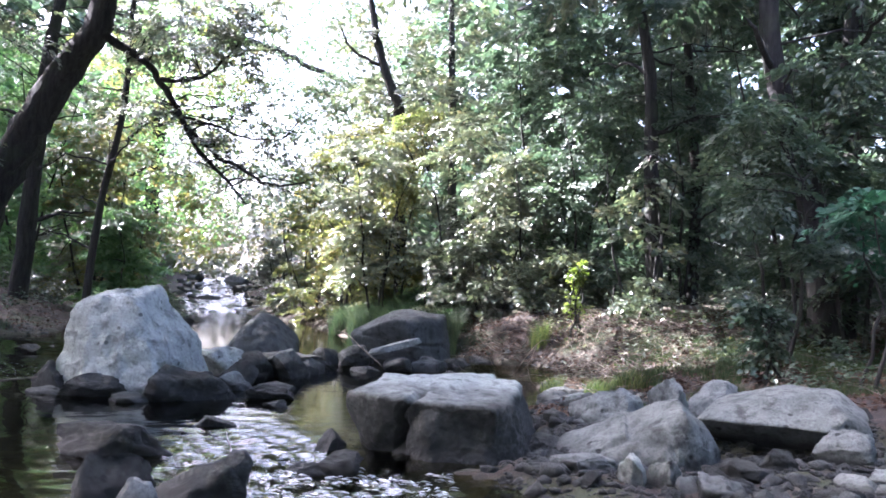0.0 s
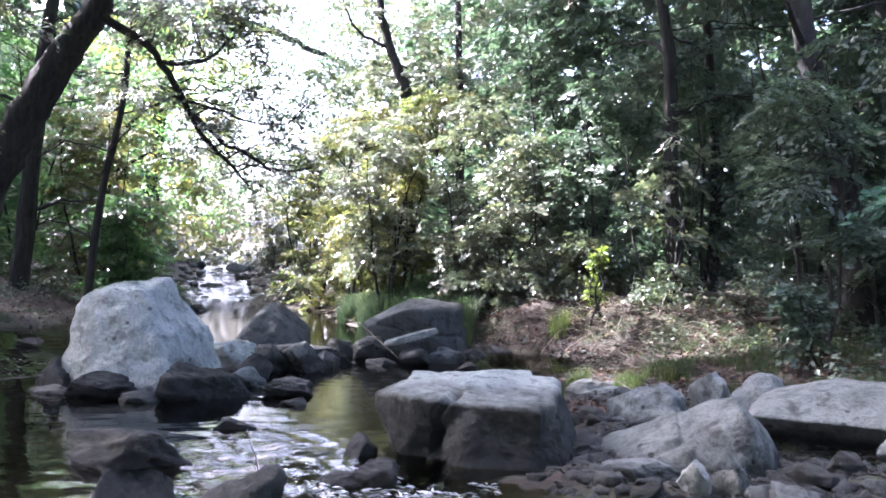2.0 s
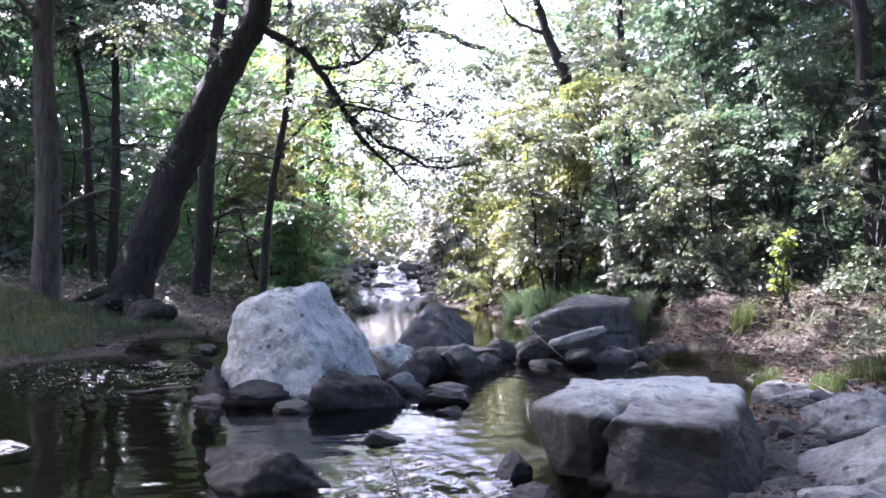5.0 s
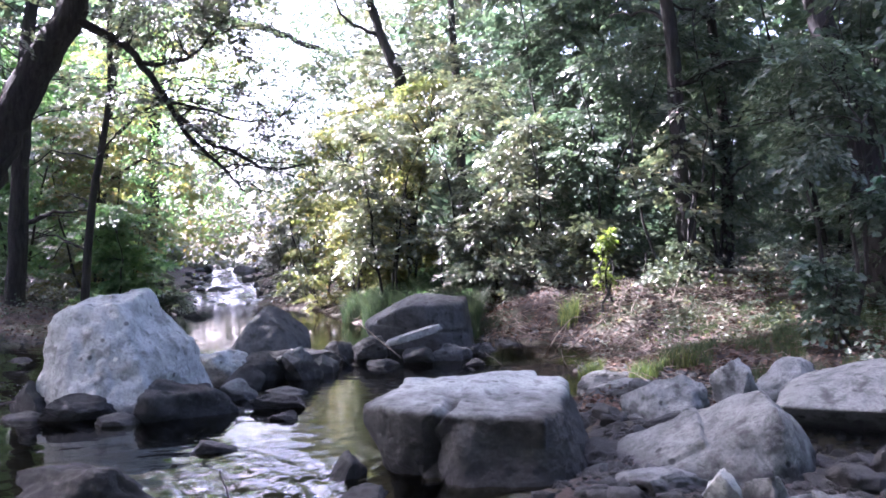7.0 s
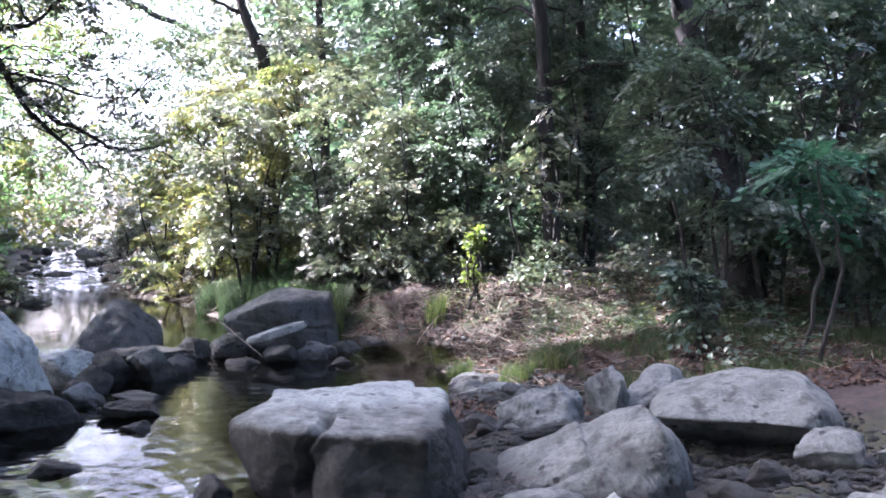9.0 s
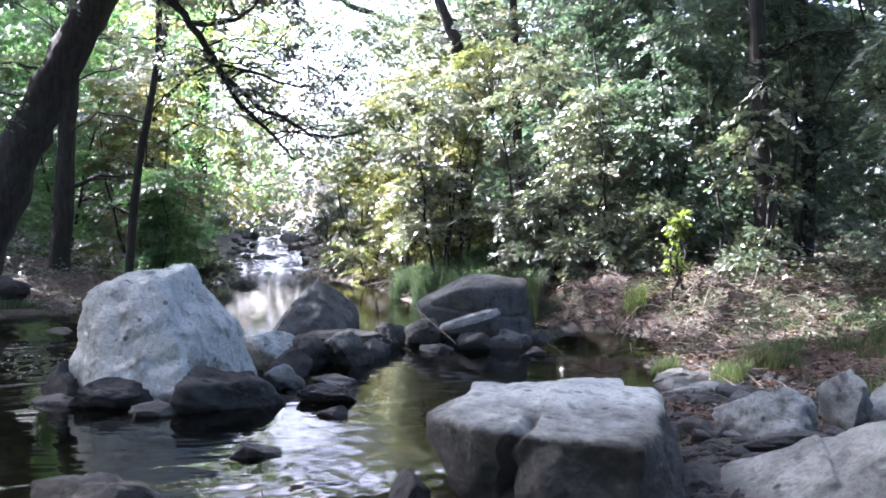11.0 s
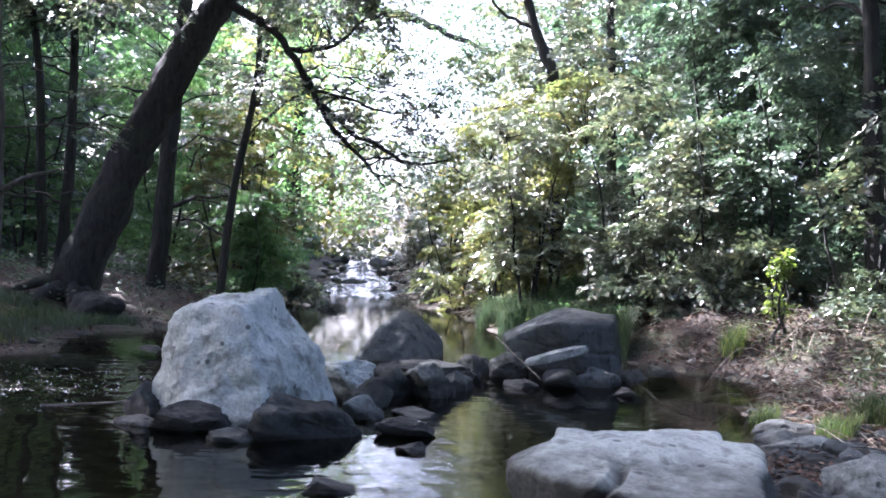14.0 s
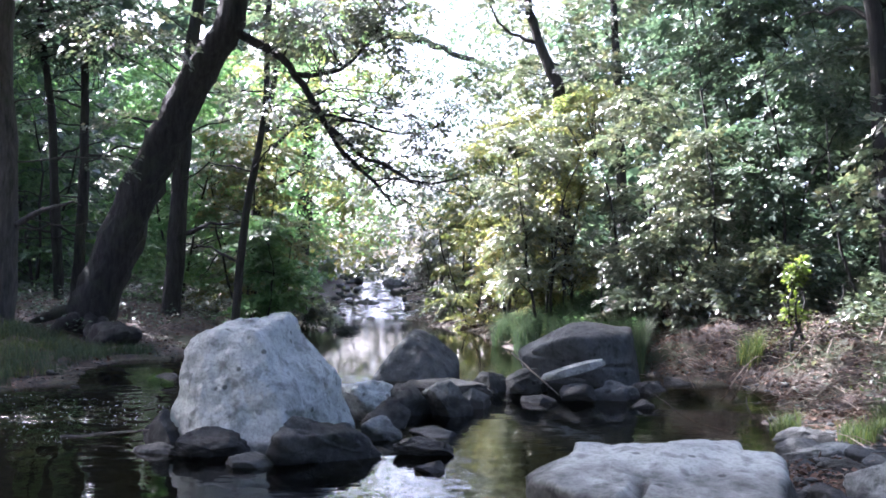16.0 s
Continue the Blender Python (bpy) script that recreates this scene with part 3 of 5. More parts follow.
# single stones: place x, y, height of the middle, half sizes, material, seed
STONES = [
    (-2.42, 6.95, 0.03, 0.54, 0.38, 0.29, M_CAPPED, 61), (-1.84, 5.62, 0.02, 0.22, 0.24, 0.26, M_DARK, 62), (-1.26, 5.6, -0.02, 0.3, 0.32, 0.34, M_DARK, 63),
    (-1.55, 5.15, 0.06, 0.13, 0.14, 0.16, M_GREY, 64), (-0.86, 6.6, 0.0, 0.2, 0.16, 0.1, M_DARK, 65), (-2.08, 8.45, -0.02, 0.22, 0.2, 0.1, M_DARK, 66),
    (-2.2, 10.6, 0.02, 0.34, 0.26, 0.16, M_DARK, 67), (-3.02, 10.1, 0.12, 0.52, 0.34, 0.36, M_DARK, 68), (-4.1, 9.95, 0.04, 0.36, 0.24, 0.18, M_DARK, 69),
    (-3.45, 9.65, 0.0, 0.25, 0.14, 0.1, M_GREY, 70), (-4.6, 9.95, 0.0, 0.22, 0.14, 0.08, M_GREY, 71), (-4.72, 10.35, 0.1, 0.22, 0.3, 0.3, M_DARK, 72),
    (-0.85, 7.6, 0.03, 0.16, 0.2, 0.16, M_DARK, 73), (-0.62, 6.75, 0.04, 0.2, 0.2, 0.16, M_DARK, 74), (-2.75, 11.2, 0.04, 0.22, 0.2, 0.16, M_GREY, 75),
    (-2.95, 11.9, 0.1, 0.24, 0.24, 0.22, M_DARK, 76), (-3.0, 12.9, 0.1, 0.32, 0.3, 0.22, M_DARK, 77), (-2.55, 13.0, 0.15, 0.34, 0.32, 0.36, M_CAPPED, 78), (-3.25, 12.3, 0.22, 0.36, 0.3, 0.3, M_PALE, 112),
    (-2.3, 13.6, 0.05, 0.24, 0.2, 0.18, M_SLATE, 79), (-2.4, 11.6, 0.0, 0.28, 0.2, 0.1, M_GREY, 80), (-2.9, 14.4, 0.08, 0.6, 0.4, 0.22, M_DARK, 81),
    (-2.3, 15.0, 0.12, 0.4, 0.34, 0.26, M_DARK, 82), (-1.75, 14.9, 0.1, 0.36, 0.3, 0.24, M_DARK, 83), (-1.0, 14.6, 0.04, 0.3, 0.24, 0.2, M_DARK, 84),
    (-0.6, 14.7, 0.08, 0.3, 0.26, 0.24, M_SLATE, 85), (-0.15, 15.2, 0.08, 0.28, 0.24, 0.22, M_DARK, 86), (0.25, 15.8, 0.1, 0.26, 0.24, 0.2, M_DARK, 87),
    (1.45, 12.4, 0.05, 0.32, 0.2, 0.11, M_GREY, 88), (1.6, 11.2, 0.1, 0.46, 0.24, 0.13, M_GREY, 89), (1.6, 10.4, 0.06, 0.34, 0.22, 0.12, M_DARK, 90),
    (1.72, 9.35, 0.2, 0.42, 0.34, 0.3, M_GREY, 91), (1.75, 8.95, 0.1, 0.44, 0.2, 0.12, M_DARK, 92), (2.35, 9.75, 0.3, 0.3, 0.28, 0.3, M_GREY, 93),
    (2.82, 9.75, 0.28, 0.32, 0.28, 0.25, M_GREY, 94), (1.15, 7.0, 0.08, 0.38, 0.22, 0.16, M_GREY, 95), (1.45, 6.55, 0.14, 0.12, 0.14, 0.2, M_PALE, 96),
    (1.72, 6.55, 0.12, 0.15, 0.15, 0.16, M_GREY, 97), (1.95, 6.3, 0.1, 0.18, 0.16, 0.15, M_GREY, 98), (3.45, 7.75, 0.18, 0.26, 0.18, 0.2, M_GREY, 99),
    (2.35, 7.0, 0.08, 0.26, 0.2, 0.16, M_DARK, 100), (2.75, 7.4, 0.1, 0.18, 0.15, 0.12, M_DARK, 101), (0.95, 8.1, 0.02, 0.3, 0.3, 0.12, M_DARK, 102),
    (1.15, 9.0, 0.02, 0.2, 0.16, 0.1, M_DARK, 103), (-5.0, 7.4, -0.02, 0.34, 0.2, 0.1, M_DARK, 104), (-8.5, 25.8, 0.16, 0.36, 0.3, 0.2, M_DARK, 105),
    (3.4, 6.9, 0.12, 0.24, 0.16, 0.12, M_GREY, 106), (3.9, 7.6, 0.18, 0.22, 0.16, 0.14, M_GREY, 107), (-1.9, 9.9, 0.0, 0.14, 0.12, 0.07, M_DARK, 108),
    (-0.2, 14.3, 0.0, 0.2, 0.16, 0.1, M_DARK, 109), (-1.55, 14.35, 0.02, 0.22, 0.16, 0.12, M_DARK, 110), (-7.4, 14.8, 0.0, 0.3, 0.25, 0.12, M_DARK, 111), (5.1, 12.4, 0.58, 0.42, 0.26, 0.18, M_SLATE, 113), (1.25, 11.4, 0.06, 0.24, 0.16, 0.11, M_SLATE, 114),
]
WORDS = {M_CAPPED: "dark stone with a paler dry cap in the stream", M_DARK: "dark wet rounded stone in the shallow stream", M_GREY: "grey weathered stone on the stream's edge", M_SLATE: "dark slate-grey stone in the row across the stream", M_PALE: "pale dry angular stone by the stream"}
for x, y, z, a, b, c, mat, seed in STONES:
    rock("stone", (x, y, z), (a, b, c), mat, WORDS[mat], seed, detail=5 if a > 0.33 else 4, rough=0.2, turn=seed * 47 % 50 - 25, category="stone", group="stones in the stream")

# ---- trees ----
def gz(x, y):
    return float(ground_z(x, y))


trunk = limb([(-11.25, 17.9, gz(-11.1, 17.9) - 0.4), (-11.0, 17.9, 1.0), (-10.47, 17.9, 2.3), (-9.8, 17.9, 3.75), (-9.27, 17.9, 4.75), (-8.6, 17.9, 5.9), (-8.1, 17.9, 6.7), (-7.95, 17.9, 8), (-7.6, 18, 10.5), (-7.3, 18.2, 13)], 0.48, 0.17, 46, 16)
arm = limb([(-8.0, 17.9, 6.45), (-7.14, 18.2, 5.95), (-6.57, 18.6, 5.1), (-6.2, 18.9, 4.29), (-5.57, 19.2, 3.63), (-5.15, 19.4, 3.13)], 0.1, 0.018, 26, 8, 0.015)
fork = limb([(-6.9, 18.3, 5.62), (-6.5, 18.4, 5.65), (-5.99, 18.6, 5.83), (-5.5, 18.9, 6.5), (-5.1, 19, 7.2)], 0.06, 0.015, 16, 6, 0.02)
low = limb([(-6.4, 18.8, 4.7), (-5.8, 19, 4.2), (-5.2, 19.2, 3.85), (-4.6, 19.4, 3.58), (-3.9, 19.6, 3.7)], 0.06, 0.02, 16, 6, 0.02)
side = limb([(-6.45, 18.7, 4.9), (-5.7, 18.9, 4.75), (-5.1, 19.1, 4.55), (-4.4, 19.3, 4.6)], 0.04, 0.012, 12, 5, 0.02)
top1 = limb([(-7.6, 18, 9.4), (-6.4, 18.3, 9.6), (-5.0, 18.6, 9.2), (-4.0, 18.8, 8.6)], 0.12, 0.03, 14, 6, 0.03)
top2 = limb([(-7.9, 17.9, 7.6), (-9, 17.4, 8.6), (-10.6, 17, 9.0)], 0.12, 0.03, 12, 6, 0.03)
fine_limbs = []
for k in range(16):
    p = arm[0][7 + k]
    q = p + np.array([rng.uniform(0.5, 1.5), rng.uniform(-0.3, 0.5), rng.uniform(-0.5, 0.35)])
    fine_limbs.append(limb([p, (p + q) / 2 + [0, 0, 0.15], q], 0.022, 0.006, 10, 5, 0.03))
    r = q + np.array([rng.uniform(0.2, 0.9), rng.uniform(-0.3, 0.3), rng.uniform(-0.9, 0.1)])
    fine_limbs.append(limb([(p + q) / 2 + [0, 0, 0.15], (q + r) / 2 + [0, 0, 0.2], r], 0.014, 0.004, 9, 4, 0.03))
spread_roots = [limb([(-11.05, 17.8, 0.85), (-11 + 0.6 * c0, 17.7 - 0.4 * s0, gz(-11 + 0.6 * c0, 17.7 - 0.4 * s0) + 0.22), (-11 + 1.15 * c0, 17.6 - 0.75 * s0, gz(-11 + 1.15 * c0, 17.6 - 0.75 * s0) - 0.1)], 0.2, 0.05, 12, 9, 0.02) for c0, s0 in ((1, 0.2), (0.55, 0.9), (-0.3, 1), (-1, 0.3))]
# top3 and the high leaf masses are out of view, placed for their shade
top3 = limb([(-7.7, 18, 9.8), (-7.6, 17.0, 11.2), (-8.2, 15.8, 12.2)], 0.13, 0.03, 14, 6, 0.03)
plant("tree", (-11.1, 17.9, gz(-11.1, 17.9)), [trunk, arm, fork, low, side, top1, top2, top3, *spread_roots, *fine_limbs],
      [((-6.2, 18.4, 6.9), (1.4, 1.2, 0.9), 90), ((-9.8, 17.2, 9.0), (2.2, 1.8, 1.2), 110), ((-8.4, 16.0, 12.6), (2.8, 1.9, 1.3), 200), ((-5.0, 19.3, 3.9), (1.2, 0.7, 0.7), 34), ((-6.7, 18.5, 6.5), (1.4, 1.0, 0.6), 70), ((-5.5, 18.8, 7.5), (1.3, 0.7, 0.7), 44), ((-5.2, 18.9, 6.7), (0.9, 0.8, 0.6), 44), ((-7.6, 18.6, 5.2), (1.0, 0.8, 0.5), 30), ((-5.9, 18.9, 5.0), (0.9, 0.6, 0.6), 20), ((-5.2, 19.2, 4.6), (0.9, 0.6, 0.7), 20), ((-4.6, 19.3, 5.2), (0.7, 0.6, 0.5), 12), ((-6.4, 18.8, 4.2), (0.6, 0.5, 0.5), 12), ((-9.6, 17.1, 4.7), (0.8, 0.3, 0.25), 8), ((-8.8, 17.1, 6.0), (0.7, 0.3, 0.3), 7), ((-7.0, 18.2, 11.3), (2.2, 1.3, 0.7), 100), ((-10.4, 17.1, 3.9), (0.7, 0.4, 0.3), 7), ((-10.3, 17.2, 6.6), (1.4, 0.8, 0.7), 30), ((-8.8, 18.2, 10.6), (1.4, 1.1, 0.5), 170), ((-4.2, 19.4, 5.6), (1.2, 0.6, 1.3), 12)],
      M_LEAF, "old dark-barked tree leaning over the stream", "tree", M_BARK_BLACK, size=0.095, per=30, twig_every=3)


def upright(base, top, r, crown, leaf, bark=None, label="tall slender woodland tree on the bank", sprays_n=120, size=0.15):
    x, y = base
    z = gz(x, y)
    h = top[2] - z
    mid = [(x + (top[0] - x) * f + 0.12 * math.sin(9 * f + x), y + (top[1] - y) * f, z + h * f) for f in (0.3, 0.55, 0.8)]
    wood = [limb([(x, y, z - 0.2), (x, y, z + 0.15), *mid, top], r, r * 0.35, 26, 10)]
    for k in range(5):
        f = 0.35 + 0.13 * k
        p = wood[0][0][int(f * 25)]
        a = 2.4 * k + x
        reach = 1.0 + 0.4 * h * 0.15
        wood.append(limb([p, p + [math.cos(a) * reach * 0.5, math.sin(a) * reach * 0.5, 0.35], p + [math.cos(a) * reach, math.sin(a) * reach, 0.45]], r * 0.28, 0.012, 9, 5, 0.03))
    for k in range(7):
        p = wood[0][0][int((0.34 + 0.08 * k) * 25)]
        a, reach = rng.uniform(0, 6.28), rng.uniform(1.4, 3.0)
        d = np.array([math.cos(a), 0.5 * math.sin(a), 0.0])
        wood.append(limb([p, p + d * reach * 0.5 + [0, 0, rng.uniform(0, 0.35)], p + d * reach + [0, 0, rng.uniform(-0.5, 0.3)]], 0.026, 0.007, 9, 5, 0.03))
    blobs = [((top[0] + dx, top[1] + dy, top[2] + dz), rad, n) for (dx, dy, dz), rad, n in crown]
    return plant("tree", (x, y, z), wood, blobs, leaf, label, "tree", bark, size=size)


HIGH = [((0, 0, 0.3), (2.6, 2.4, 1.8), 190), ((-1.2, 0.5, -1.6), (1.5, 1.5, 0.9), 50), ((1.2, -0.4, -2.2), (1.4, 1.4, 0.8), 50)]
upright((-12.45, 17.0), (-12.5, 17.0, 11), 0.33, HIGH, M_LEAF_COOL, M_BARK_GREY, "smooth grey-barked tree standing on the left bank".replace("left ", "grassy "))
upright((-11.75, 22), (-11.0, 22, 12), 0.28, HIGH, M_LEAF, M_BARK)
upright((-9.5, 21), (-8.5, 21, 9.8), 0.12, [((0, 0, 0), (1.2, 1.2, 1.0), 40)], M_LEAF, M_BARK, "thin dark sapling leaning over the bank")
upright((-15.0, 22), (-15.8, 22, 10), 0.16, HIGH, M_LEAF_COOL)
upright((-14.5, 22), (-14.3, 22, 10), 0.17, HIGH, M_LEAF_COOL)
upright((-17.5, 20), (-17.6, 20, 10), 0.2, HIGH, M_LEAF_COOL)
upright((3.75, 18), (3.1, 18, 10), 0.2, HIGH, M_LEAF)
upright((4.7, 19), (4.35, 19, 10.5), 0.15, HIGH, M_LEAF_COOL)
# the last two leaf masses here are added to keep sun off the trunk
upright((5.6, 14), (4.2, 14, 8.6), 0.27, [((0.5, 0.5, 0.4), (2.4, 2.0, 1.4), 110), ((2, 0, -1.4), (1.5, 1.5, 0.9), 50), ((-2.8, 1.1, 1.7), (1.5, 0.8, 0.5), 60), ((-1.0, 0.4, -2.1), (0.9, 0.7, 0.5), 50)], M_LEAF_COOL, M_BARK_BLACK)
upright((6.3, 15), (6.4, 15, 9.5), 0.2, HIGH, M_LEAF_COOL)
upright((8.5, 16), (8.6, 16, 10), 0.25, HIGH, M_LEAF_COOL)

# unseen wide tree, added so that its crown shades the near pool
plant("tree", (-12.2, 9.0, gz(-12.2, 9)), [limb([(-12.2, 9, gz(-12.2, 9) - 0.2), (-12, 9, 4), (-11.6, 9, 8), (-11, 9, 12)], 0.4, 0.15, 18, 10),
      limb([(-11.7, 9, 7.5), (-9.5, 9, 9.6), (-6.5, 9, 10.4)], 0.16, 0.05, 12, 6, 0.03), limb([(-11.5, 9, 8.5), (-9.4, 11, 10), (-5.0, 12.4, 10.8), (-2.6, 14.6, 10.8), (-1.6, 17.2, 10.8), (-1, 19.6, 10.7)], 0.16, 0.03, 20, 6, 0.03), limb([(-11.5, 9, 8), (-10, 7, 9.6), (-8, 5.5, 10)], 0.14, 0.04, 12, 6, 0.03)],
      [((-8.0, 9.8, 10.7), (2.8, 2.2, 0.8), 330), ((-8.6, 12.2, 10.6), (2.2, 1.5, 0.6), 230), ((-11.3, 10.5, 10.7), (1.9, 1.6, 0.5), 160), ((-3.6, 18.7, 10.8), (1.2, 0.9, 0.4), 50), ((-12.6, 15.4, 10.7), (1.8, 1.5, 0.5), 160), ((-5.6, 9.6, 10.6), (1.9, 1.5, 0.5), 200), ((-4.6, 11.3, 10.6), (1.9, 1.6, 0.5), 270), ((-1.8, 14.6, 10.5), (2.0, 1.5, 0.5), 150), ((-2.9, 12.3, 10.6), (2.0, 1.6, 0.5), 290), ((-2.4, 17.2, 10.8), (1.7, 1.4, 0.5), 140), ((-1, 19.7, 10.8), (1.6, 1.3, 0.5), 120), ((-11.4, 13.3, 11), (2.4, 2.0, 0.8), 240), ((-5.3, 16.0, 10.7), (1.5, 1.0, 0.4), 80), ((-9.4, 7.0, 10.4), (2.4, 2.0, 0.7), 120), ((-6.9, 13.6, 10.7), (1.9, 1.3, 0.5), 150)],
      M_LEAF_COOL, "unseen broad dark tree added to shade the near pool", "tree", size=0.26, reach=0.8, hollow=0.0)

# out-of-view tree, added to throw shade on the grassy bank
plant("tree", (-18.2, 12.2, gz(-18.2, 12.2)), [limb([(-18.2, 12.2, gz(-18.2, 12.2) - 0.2), (-18.1, 12.4, 4), (-17.8, 13, 8), (-17.2, 14.2, 11.5)], 0.32, 0.12, 18, 10),
      limb([(-17.9, 13, 7.6), (-18.8, 15.5, 9.6), (-19.4, 18.2, 10.6)], 0.13, 0.03, 12, 6, 0.03), limb([(-17.7, 13.2, 8.4), (-16.4, 15.4, 10), (-15, 16.6, 10.6)], 0.12, 0.03, 12, 6, 0.03)],
      [((-16.9, 15.6, 10.6), (2.4, 2.6, 0.7), 230), ((-19.6, 18.2, 10.8), (2.6, 2.4, 0.7), 210), ((-17.2, 19.4, 10.8), (1.8, 1.6, 0.6), 110), ((-15.4, 13.2, 11), (2.2, 2.0, 0.7), 150)],
      M_LEAF_COOL, "unseen broad dark tree added to shade the grassy bank", "tree", size=0.26, reach=0.8, hollow=0.0)

# broken-topped tree behind the thicket, against the bright sky
plant("tree", (-2.0, 24, gz(-2, 24)), [limb([(-2.0, 24, gz(-2, 24) - 0.2), (-2.3, 24, 4.7), (-2.36, 24, 6.4), (-2.65, 24, 7.1), (-3.06, 24, 8.34), (-3.3, 24, 9.6), (-3.5, 24, 11.5)], 0.2, 0.06, 26, 9, 0.02),
      limb([(-2.85, 24, 7.6), (-3.4, 24, 7.8), (-3.9, 24, 8.2), (-4.2, 24, 8.9)], 0.06, 0.02, 10, 6, 0.02)],
      [((-1.6, 24, 6.6), (1.2, 1.2, 1.0), 40), ((-3.6, 24, 6.8), (0.6, 0.6, 0.4), 10), ((-3.8, 24, 8.4), (0.6, 0.6, 0.4), 10), ((-2.4, 24, 10.6), (1.6, 1.4, 1.4), 45)], M_LEAF, "crooked dark tree rising behind the thicket", "tree", size=0.15)
plant("tree", (-13.5, 34, gz(-13.5, 34)), [limb([(-13.5, 34, gz(-13.5, 34) - 0.2), (-13.2, 34, 6), (-12.6, 34, 12)], 0.35, 0.16, 16, 8),
      limb([(-12.7, 34, 11.6), (-9.0, 34, 10.85), (-7.1, 34, 10.1), (-5.2, 34, 9.3)], 0.2, 0.06, 16, 6, 0.04)],
      [((-13, 34, 13), (2.6, 2.4, 2.0), 90), ((-15, 34, 8), (2.2, 2, 1.6), 70), ((-6.2, 34, 9.2), (1.2, 1, 0.5), 16)], M_LEAF, "tree with a long bare bough over the stream", "tree", size=0.2, reach=0.6)

plant("tree", (-12.6, 28, gz(-12.6, 28)), [limb([(-12.6, 28, gz(-12.6, 28) - 0.2), (-12.3, 28, 5), (-11.6, 28, 10)], 0.2, 0.08, 14, 8), limb([(-12.2, 28, 5.5), (-10.6, 28, 6.8), (-9.0, 28, 7.0)], 0.08, 0.02, 10, 6, 0.04),
      limb([(-12.3, 28, 4.2), (-11, 27.6, 4.9), (-9.4, 27.4, 4.7)], 0.06, 0.02, 10, 6, 0.04)],
      [((-10.2, 28, 7.2), (1.7, 1.4, 0.7), 44), ((-10.4, 27.6, 5.0), (1.6, 1.2, 0.5), 34), ((-12, 28, 8.6), (1.8, 1.6, 0.8), 40), ((-9.4, 27.8, 9.0), (1.4, 1.2, 0.7), 30), ((-11.8, 28, 6.4), (1.5, 1.4, 0.5), 30),
       ((-9.0, 27.6, 6.2), (0.9, 1.0, 0.6), 26), ((-9.0, 27.4, 4.2), (0.9, 1.0, 0.5), 24), ((-8.0, 27.6, 8.0), (1.0, 1.0, 0.5), 24), ((-8.6, 28, 10.4), (1.6, 1.3, 0.8), 50)], M_LEAF_YELLOW, "slender backlit tree over the upper pool", "tree", size=0.12)

plant("tree", (-0.8, 27.5, gz(-0.8, 27.5)), [limb([(-0.8, 27.5, gz(-0.8, 27.5) - 0.2), (-1.0, 27.5, 6), (-1.3, 27.5, 12)], 0.2, 0.07, 14, 8), limb([(-1.0, 27.5, 6.4), (-2.2, 27.4, 7.6), (-3.6, 27.2, 8.2)], 0.07, 0.02, 9, 5, 0.03)],
      [((-3.2, 27.4, 7.4), (1.0, 1.0, 0.6), 30), ((-3.0, 27.4, 9.4), (1.1, 1.0, 0.6), 24), ((-3.4, 27.2, 5.6), (1.0, 1.0, 0.6), 30), ((-2.4, 27.4, 8.0), (1.6, 1.3, 0.7), 60), ((-1.2, 27.5, 9.8), (1.9, 1.5, 0.9), 60), ((-2.0, 27.4, 6.2), (1.4, 1.2, 0.6), 40), ((-0.2, 27.5, 7.4), (1.6, 1.4, 0.8), 60), ((-1.8, 27.5, 12), (2.2, 1.6, 1.0), 60)], M_LEAF, "light-leaved tree behind the thicket", "tree", size=0.13, per=30)

# ---- shrubs and understorey ----


def shrub(cx, cy, rx, ry, h, leaf, label, n=110, size=0.105, per=36, stems=3, lift=0.0, hollow=0.3, reach=0.5, flat=0.16):
    z = gz(cx, cy)
    wood = []
    for k in range(stems):
        a = 2 * math.pi * k / stems + cx
        e = (cx + math.cos(a) * rx * 0.6, cy + math.sin(a) * ry * 0.6, z + h * (0.65 + 0.3 * rng.random()))
        b = (cx + math.cos(a) * 0.15, cy + math.sin(a) * 0.15, z - 0.1)
        m = ((b[0] + e[0]) / 2 - 0.25 * math.cos(2 * a), (b[1] + e[1]) / 2, z + h * 0.45)
        wood.append(limb([b, m, e], 0.018 + 0.005 * h, 0.008, 9, 5, 0.03))
    k = max(3, int(h * rx * 1.6))
    blobs = []
    for q in range(k):
        f = (q + rng.random()) / k
        s = 1.0 - 0.6 * abs(f - 0.35)
        a, o = rng.uniform(0, 2 * math.pi), math.sqrt(rng.random()) * 0.75
        blobs.append(((cx + math.cos(a) * o * rx * s, cy + math.sin(a) * o * ry * s, z + lift + (h - lift) * f), (rx * rng.uniform(0.35, 0.6), ry * rng.uniform(0.35, 0.6), rng.uniform(0.14, 0.3) + 0.04 * rx), max(4, n // k)))
    return plant("shrub", (cx, cy, z), wood, blobs, leaf, label, "shrub", M_BARK, size=size, per=per, hollow=hollow, reach=reach, flat=flat, width=1.45, fine=cy < 15, group="thicket along the banks")


L1 = "dense broad-leaved shrub with sunlit leaf tops"
L2 = "shaded green shrub on the bank"
shrub(-3.9, 26.2, 1.4, 1.3, 6.0, M_LEAF_YELLOW, "tall yellow-green backlit shrub by the stream", 400, size=0.085, lift=1.0)
shrub(-2.9, 23.4, 1.2, 1.0, 4.6, M_LEAF_YELLOW, "yellow-green backlit shrub by the stream", 380, size=0.08, lift=0.5)
shrub(-2.0, 22.6, 1.1, 0.9, 5.6, M_LEAF_YELLOW, "yellow-green backlit shrub by the stream", 400, size=0.08, lift=0.4)
